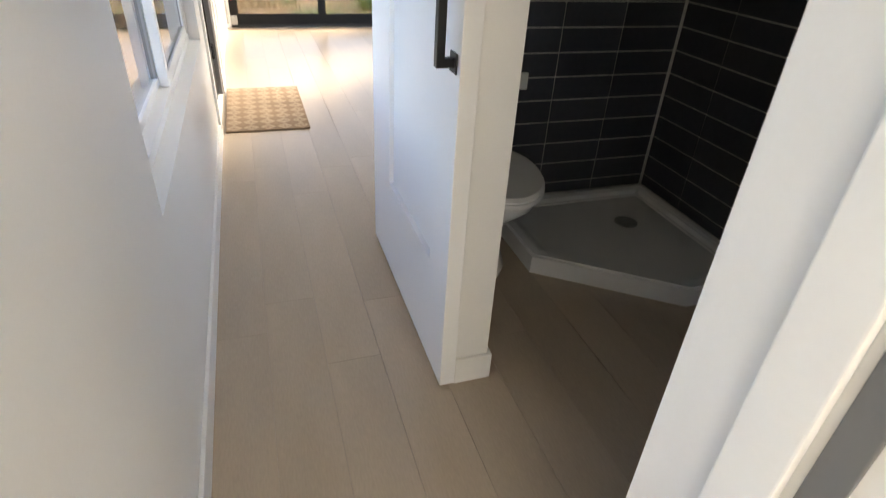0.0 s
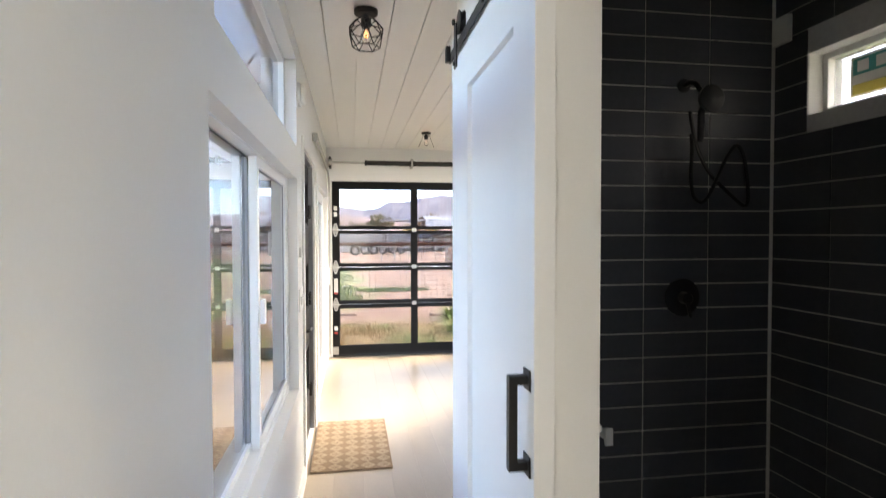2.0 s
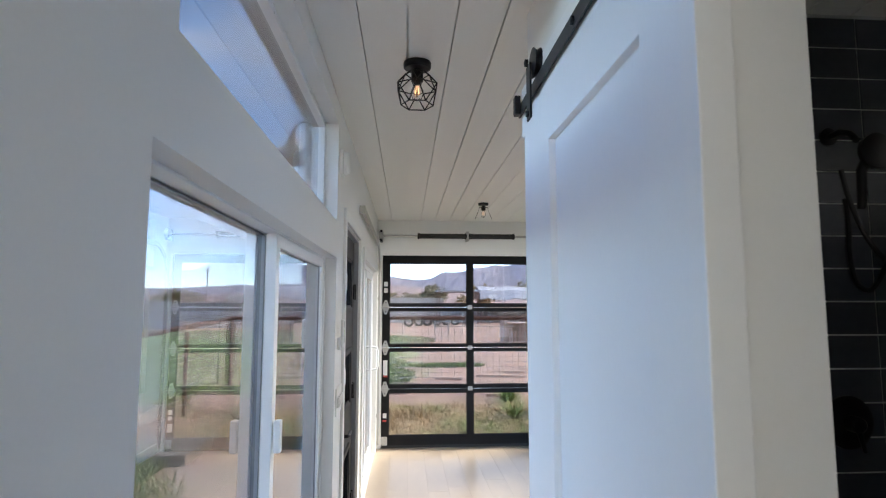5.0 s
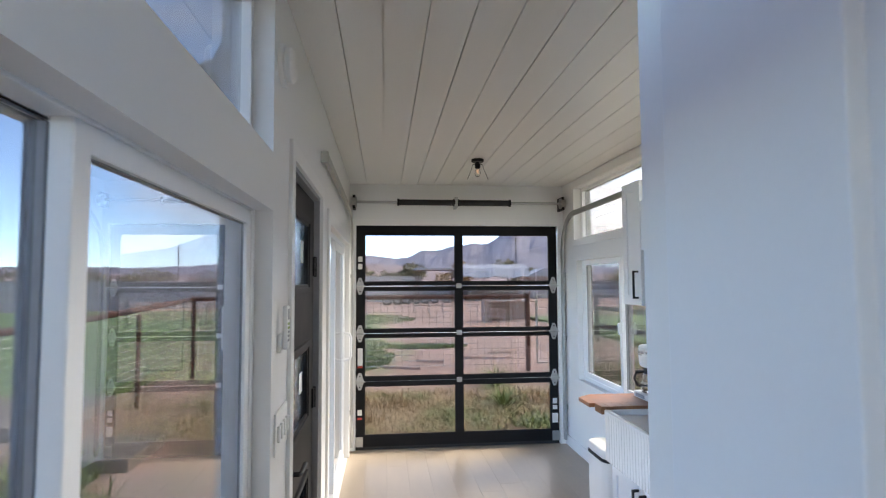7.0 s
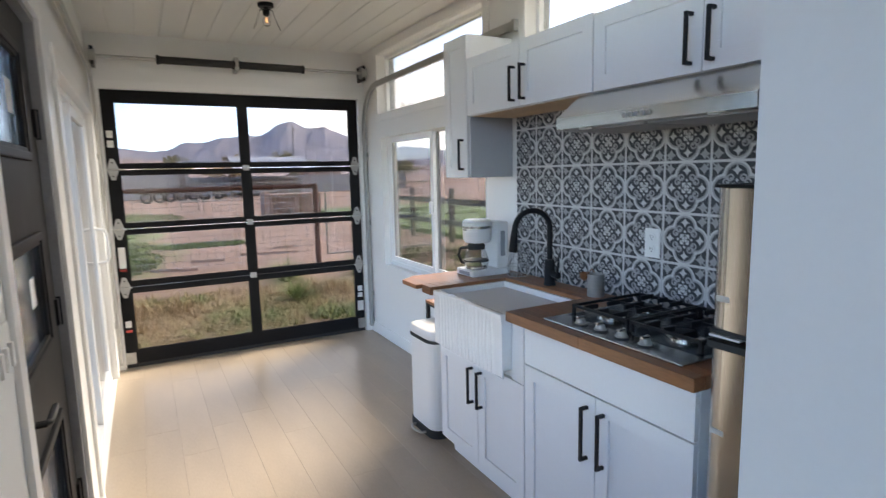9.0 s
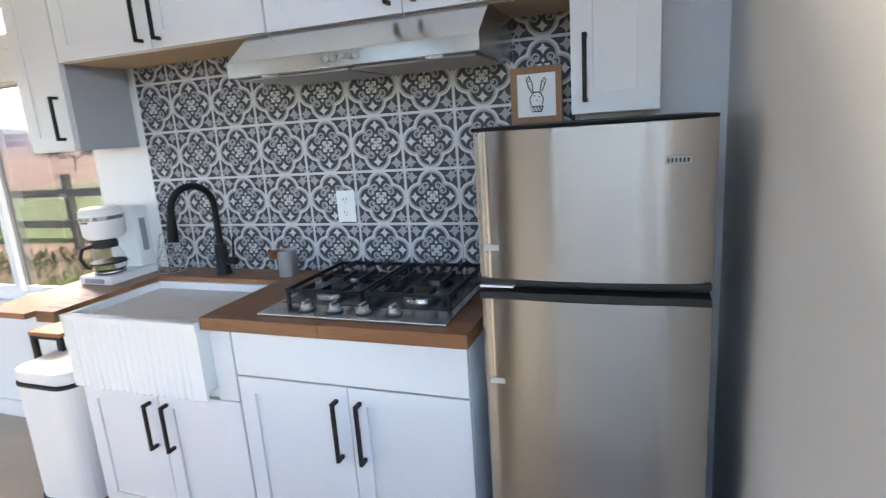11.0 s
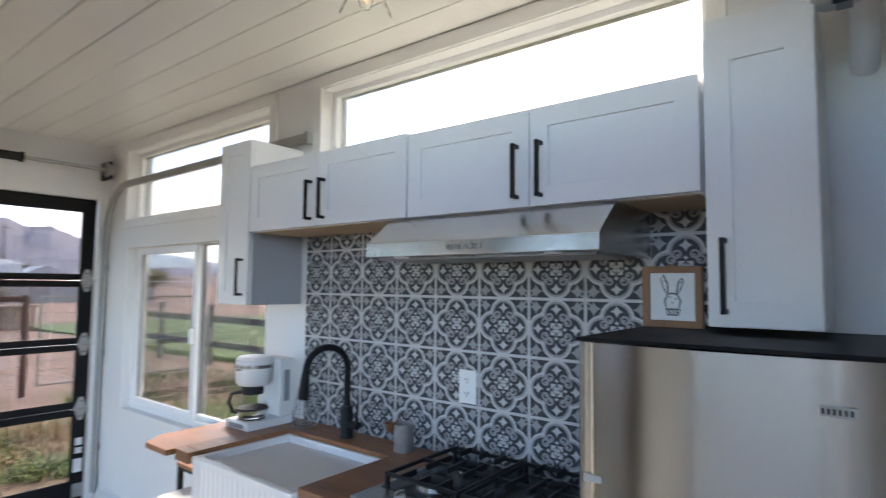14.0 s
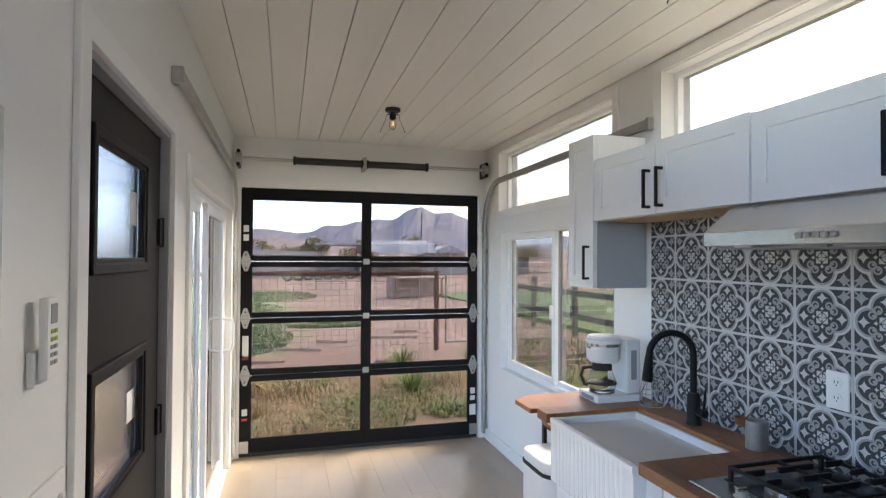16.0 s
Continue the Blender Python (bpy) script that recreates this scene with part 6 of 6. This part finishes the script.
def build_fences():
    f = thing("pipe_fence", (0, 6.8, G), "rusted pipe rail fence with wire mesh", "fence")
    zt = 1.22
    corner = (-3.6, 6.8)
    part("top_rail", tube([(-3.6, -9.0, 1.0), (-3.6, 2.0, 1.05), (-3.6, 6.8, zt), (3.47, 6.8, zt)], 0.045, 10), RUST, f, smooth=True)
    posts = [(-3.6, y) for y in (-7.9, -5.5, -3.1, -0.7, 1.7, 4.2, 6.8)]
    for x, y in posts:
        part("post", tube([(x, y, ground_z(x, y) - 0.1), (x, y, 1.05 if y < 5 else zt)], 0.036, 10), RUST, f, smooth=True)
    part("gate_post", tube([(3.47, 6.8, G - 0.1), (3.47, 6.8, zt + 0.06)], 0.055, 10), RUST, f, smooth=True)
    bm = bmesh.new()
    for k in range(13):
        z = -0.25 + k * 0.115
        tube([(-3.6, -9, z * 0.86), (-3.6, 1.7, z * 0.86)], 0.0045, 4, bm, caps=False)
        tube([(-3.6, 1.7, z * 0.86), (-3.6, 6.8, z)], 0.0045, 4, bm, caps=False)
        tube([(-3.6, 6.8, z), (3.47, 6.8, z)], 0.006, 4, bm, caps=False)
    for k in range(46):
        x = -3.5 + k * 0.15
        tube([(x, 6.8, -0.3), (x, 6.8, zt)], 0.006, 4, bm, caps=False)
    part("wire_mesh", bm, WIRE, f, "galvanised fence wire")["kind"] = "stuff"
    g = thing("pipe_gate", (4.6, 6.8, G), "grey pipe frame gate with wire mesh", "gate")
    part("frame", ring("y", 6.785, 6.815, 3.66, 6.4, -0.25, 1.26, 0.035, 0.006), GREYMETAL, g)
    bm = bmesh.new()
    for k in range(9):
        tube([(3.68, 6.8, -0.15 + k * 0.16), (6.38, 6.8, -0.15 + k * 0.16)], 0.0045, 4, bm, caps=False)
    for k in range(18):
        tube([(3.75 + k * 0.15, 6.8, -0.22), (3.75 + k * 0.15, 6.8, 1.24)], 0.0045, 4, bm, caps=False)
    part("wire_mesh", bm, WIRE, g)["kind"] = "stuff"
    r = thing("rail_fence", (7.4, 4, G), "weathered wooden rail fence at the green field", "fence")
    for k in range(8):
        y = -4 + k * 2.4
        part("post", box(7.35, 7.47, y - 0.06, y + 0.06, G - 0.2, 1.02, 0.01), WOODGREY, r)
    for z in (0.05, 0.62):
        part("rail", box(7.30, 7.349, -4.2, 13.0, z, z + 0.14, 0.006), WOODGREY, r)


def corrugated(name, x0, y0, x1, y1, z0, z1, label):
    bm = bmesh.new()
    n = int(math.hypot(x1 - x0, y1 - y0) / 0.2)
    nx, ny = -(y1 - y0), x1 - x0
    l = math.hypot(nx, ny)
    rows = []
    for k in range(n + 1):
        o = 0.012 * (1 if k % 2 else -1)
        x, y = x0 + (x1 - x0) * k / n + nx / l * o, y0 + (y1 - y0) * k / n + ny / l * o
        rows.append((bm.verts.new((x, y, z0)), bm.verts.new((x, y, z1))))
    for a, b in zip(rows, rows[1:]):
        bm.faces.new((a[0], b[0], b[1], a[1]))
    ob = solid(name, bm, GALVFENCE, label, "fence")
    mod = ob.modifiers.new("thickness", "SOLIDIFY")
    mod.thickness = 0.03


def tree(x, y, h, r, mat, seed, label):
    rng = random.Random(seed)
    t = thing("tree", (x, y, G), label, "tree", "distant trees")
    bm = tube([(x, y, G - 0.3), (x + 0.1 * h * (rng.random() - 0.5), y, G + h * 0.4), (x, y, G + h * 0.75)], [0.045 * h * 0.6, 0.03 * h * 0.6, 0.01 * h], 8)
    tips = []
    for k in range(7):
        a, z = rng.random() * 6.283, G + h * (0.3 + 0.35 * rng.random())
        e = (x + r * 0.75 * math.cos(a), y + r * 0.75 * math.sin(a), z + h * (0.12 + 0.2 * rng.random()))
        tube([(x, y, z), ((x + e[0]) / 2, (y + e[1]) / 2, z + (e[2] - z) * 0.6), e], [0.014 * h, 0.009 * h, 0.003 * h], 6, bm)
        tips.append(e)
    tips.append((x, y, G + h * 0.85))
    part("trunk", bm, BARK, t)
    verts, faces = [], []
    for c in tips:
        for _ in range(150):
            a, u, q = rng.random() * 6.283, rng.random() * 2 - 1, rng.random() ** 0.4
            k = math.sqrt(1 - u * u)
            p = Vector((c[0] + r * 0.55 * q * k * math.cos(a), c[1] + r * 0.55 * q * k * math.sin(a), c[2] + 0.22 * h * q * u))
            s = 0.045 * h * (0.5 + rng.random())
            d1 = Vector((rng.random() - 0.5, rng.random() - 0.5, rng.random() - 0.5)).normalized() * s
            d2 = d1.orthogonal().normalized() * s * 0.6
            n = len(verts)
            verts += [p - d1, p + d2, p + d1, p - d2]
            faces.append((n, n + 1, n + 2, n + 3))
    me = bpy.data.meshes.new("crown")
    me.from_pydata([tuple(v - Vector((x, y, G))) for v in verts], [], faces)
    me.materials.append(mat)
    ob = new("crown", me)
    ob.parent = t
    ob["kind"] = "stuff"


def ridge(name, dist, steps, mat, seed, depth, label):
    """A mountain range: steps of (degrees from north, degrees high)."""
    bm = bmesh.new()
    rows = []
    for k in range(260):
        az = -75 + k * 0.6
        base = 1.12 * np.interp(az, [s[0] for s in steps], [s[1] for s in steps])
        row = []
        for m in range(7):
            f = m / 6
            d = dist + depth * f
            hgt = math.tan(radians(base)) * dist * (1.25 * f if f < 0.8 else 1.0)
            rough = noise.fractal((az * 0.35 + seed, f * 3.0, seed), 0.9, 2.1, 6) * math.tan(radians(base)) * dist * 0.11 * (0.35 + f)
            a = radians(az)
            row.append(bm.verts.new((d * math.sin(a), d * math.cos(a), G + hgt + rough * (f > 0))))
        rows.append(row)
    for a, b in zip(rows, rows[1:]):
        for m in range(6):
            bm.faces.new((a[m], b[m], b[m + 1], a[m + 1]))
    solid(name, bm, mat, label, "mountains", kind="structure")


def build_distance():
    corrugated("metal_fence", -14, 40, 4.5, 56, G, 2.2, "grey corrugated metal boundary fence")
    corrugated("metal_fence", -62, 22, -14, 40, G, 1.75, "long grey sheet metal fence at the green field")
    corrugated("metal_fence", 4.5, 56, 30, 60, G, 1.5, "low grey corrugated metal fence")
    c = thing("carport", (5.6, 50, G), "open carport with a thin flat roof", "carport")
    part("roof", box(3.4, 7.6, 48, 53, 2.75, 2.95, 0.02), TARP, c, "pale sheet roof")
    for x in (3.6, 7.4):
        for y in (48.3, 52.7):
            part("post", box(x - 0.06, x + 0.06, y - 0.06, y + 0.06, G, 2.75), RUST, c)
    t = thing("tent_shelter", (11.5, 54, G), "pale blue tarpaulin shelter with a sagging roof", "shelter")
    bm = bmesh.new()
    rows = []
    for i in range(9):
        x = 8.0 + 7.4 * i / 8
        s = 0.12 * math.sin(i * 1.9)
        rows.append([bm.verts.new((x, 51, 2.05 + s)), bm.verts.new((x, 52.2, 3.0 + s * 0.6)), bm.verts.new((x, 54, 3.45 + s * 0.3)), bm.verts.new((x, 57, 2.2))])
    for a, b in zip(rows, rows[1:]):
        for m in range(3):
            bm.faces.new((a[m], b[m], b[m + 1], a[m + 1]))
    ob = part("roof", bm, TARP, t)
    ob.modifiers.new("thickness", "SOLIDIFY").thickness = 0.05
    for x in (8.1, 10.6, 13.0, 15.3):
        part("post", tube([(x, 51.1, G - 0.1), (x, 51.1, 2.1)], 0.05, 8), RUST, t)
    part("stored_goods", box(9.0, 14.6, 53, 55.5, G, 1.3, 0.2), WOODGREY, t, "dark heap of stored goods")
    h = thing("chicken_coop", (6.7, 23, G), "low wooden chicken coop with mesh sides", "coop")
    part("roof", box(5.55, 8.05, 22.1, 23.7, 0.52, 0.60, 0.01), PALEWOOD, h)
    for x in (5.65, 6.8, 7.95):
        part("post", box(x - 0.05, x + 0.05, 22.2, 22.3, G - 0.05, 0.52), PALEWOOD, h)
    part("back_wall", box(5.65, 7.95, 23.5, 23.6, G - 0.05, 0.52), PALEWOOD, h)
    part("nest_box", box(5.35, 5.60, 22.4, 23.4, G - 0.05, 0.75, 0.02), PALEWOOD, h)
    p = thing("corral_panel", (4.2, 30, G), "far grey pipe corral panels", "fence")
    for k in range(9):
        part("post", tube([(2.2 + k * 0.9, 30, G - 0.1), (2.2 + k * 0.9, 30, 1.15)], 0.03, 6), GREYMETAL, p)
    for z in (0.1, 0.6, 1.1):
        part("rail", tube([(2.2, 30, z), (9.4, 30, z)], 0.028, 6), GREYMETAL, p)
    for k, (x, y, l) in enumerate(((0.3, 7.6, 0.9), (1.1, 8.4, 0.7), (2.2, 8.8, 1.3), (-0.4, 6.2, 0.8), (3.1, 9.6, 0.6), (2.0, 5.6, 0.5))):
        a = (k * 0.9) % 0.8 - 0.4
        z = ground_z(x, y)
        solid("scrap_board", tube([(x, y, z + 0.05), (x + l * math.cos(a), y + l * math.sin(a), z + 0.05)], [0.045, 0.035], 4), PALEWOOD, "short weathered board lying on the dirt", "board", "scrap boards")
    for k, (x, y) in enumerate(((0.6, 42.6), (1.5, 43.4), (2.3, 44.2), (3.2, 45.0), (4.1, 45.8), (5.0, 46.4), (6.2, 47.0))):
        ring_ = [(0.36 * math.cos(t), 0.36 * math.sin(t)) for t in [j * math.pi / 9 for j in range(18)]]
        bm = tube([(x + u * 0.94, y + 0.1 * v, G + 0.44 + v) for u, v in ring_], 0.12, 8, closed=True)
        solid("tyre", bm, RUBBER, "old black tyre standing by the metal fence", "tyre", "old tyres")
    for x, y, w, d, h_, rise in ((-4.2, 62.0, 5.0, 4.0, 2.3, 1.1), (19.5, 62.0, 4.0, 4.0, 2.3, 0.9)):
        hs = thing("shed", (x, y, G), "low pale shed with a grey pitched metal roof", "shed", "far sheds")
        part("wall", box(x - w / 2, x + w / 2, y - d / 2, y + d / 2, G - 0.1, h_), PALEWOOD, hs)
        own = bmesh.new()
        for yy in (y - d / 2 - 0.3, y + d / 2 + 0.3):
            for xx, zz in ((x - w / 2 - 0.3, h_ - 0.1), (x, h_ + rise), (x + w / 2 + 0.3, h_ - 0.1)):
                own.verts.new((xx, yy, zz))
        own.verts.ensure_lookup_table()
        v = list(own.verts)
        for q in ((0, 1, 4, 3), (1, 2, 5, 4), (0, 3, 5, 2), (0, 2, 1), (3, 4, 5)):
            own.faces.new([v[n] for n in q])
        bmesh.ops.recalc_face_normals(own, faces=own.faces)
        part("roof", own, TARP, hs, "grey sheet metal roof")
    solid("concrete_pad", box(-6.4, -3.95, 2.3, 4.3, G - 0.1, -0.24, 0.02), CONCRETE, "low concrete pad behind the wire fence", "slab")
    solid("concrete_pad", box(-3.2, -2.3, 0.9, 1.9, G - 0.1, -0.27, 0.02), CONCRETE, "small pale paving slab in the dirt", "slab")
    for x, y, h_, r, mat, s in ((-3.0, 66, 5.2, 2.4, TREELEAF, 1), (1.6, 70, 4.6, 2.2, TREELEAF, 2), (4.4, 72, 6.2, 1.8, TREELEAF, 3), (11.0, 76, 6.3, 3.2, AUTUMN, 4), (18.2, 74, 6.6, 2.0, TREELEAF, 5), (21.0, 70, 5.2, 2.2, TREELEAF, 6),
                                (-9, 60, 4.4, 2.6, TREELEAF, 7), (-17, 56, 4.2, 2.8, TREELEAF, 8), (-23, 52, 4.6, 2.6, TREELEAF, 9), (-29, 52, 4.0, 2.8, TREELEAF, 10), (-36, 50, 4.4, 3.0, TREELEAF, 11), (-44, 46, 4.2, 3.0, TREELEAF, 12), (-52, 44, 4.6, 3.0, TREELEAF, 13),
                                (30, 60, 4.6, 3.0, TREELEAF, 14), (38, 46, 4.4, 3.0, TREELEAF, 15), (44, 34, 4.2, 3.0, TREELEAF, 16)):
        tree(x, y, h_ * 0.72, r * 0.85, mat, s, "yellowing cottonwood beyond the fence" if mat is AUTUMN else "rounded green tree beyond the fence")
    for x, y, h_ in ((17.5, 66, 8.0), (-22, 58, 6.2)):
        u = thing("utility_pole", (x, y, G), "wooden utility pole with a crossarm", "utility pole", "utility poles")
        part("pole", tube([(x, y, G - 0.2), (x, y, G + h_)], [0.09, 0.06], 8), BARK, u)
        part("crossarm", box(x - 0.45, x + 0.45, y - 0.05, y + 0.05, G + h_ - 0.5, G + h_ - 0.42), BARK, u)
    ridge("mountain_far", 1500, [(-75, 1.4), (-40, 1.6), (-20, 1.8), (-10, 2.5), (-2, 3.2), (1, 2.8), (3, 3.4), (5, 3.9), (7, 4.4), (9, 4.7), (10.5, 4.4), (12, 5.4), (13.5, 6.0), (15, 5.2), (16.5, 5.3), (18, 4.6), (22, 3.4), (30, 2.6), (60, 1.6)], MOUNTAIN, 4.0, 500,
          "mountain range on the horizon, coloured blue-violet for haze")
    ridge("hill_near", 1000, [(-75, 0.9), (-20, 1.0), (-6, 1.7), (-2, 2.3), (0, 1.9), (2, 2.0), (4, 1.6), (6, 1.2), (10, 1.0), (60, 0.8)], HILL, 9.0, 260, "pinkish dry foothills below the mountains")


def build_porch_lamp():
    l = thing("barn_lamp", (-0.15, -2.8, 2.5), "grey gooseneck barn lamp on the outside wall", "wall lamp")
    part("mount", lathe([(0.055, 0.0), (0.055, -0.015), (0.02, -0.03), (0, -0.03)], (-0.151, -2.8, 2.52), 20, "x"), GREYPLASTIC, l, smooth=True)
    part("gooseneck", tube([(-0.17, -2.8, 2.52), (-0.20, -2.8, 2.60), (-0.26, -2.8, 2.655), (-0.33, -2.8, 2.65), (-0.375, -2.8, 2.59), (-0.38, -2.8, 2.55)], 0.009, 10), GREYPLASTIC, l, smooth=True)
    part("shade", lathe([(0.022, 2.56), (0.034, 2.52), (0.042, 2.50), (0.10, 2.465), (0.112, 2.40), (0.108, 2.40), (0.095, 2.46), (0.038, 2.49), (0, 2.50)], (-0.38, -2.8, 0), 28), GREYPLASTIC, l, smooth=True)


build_ground()
build_grass()
yucca(2.35, 4.9, 0.55, 110, 3)
yucca(3.6, 4.9, 0.5, 60, 4)
yucca(2.1, 3.1, 0.45, 80, 5)
build_fences()
build_distance()
build_porch_lamp()
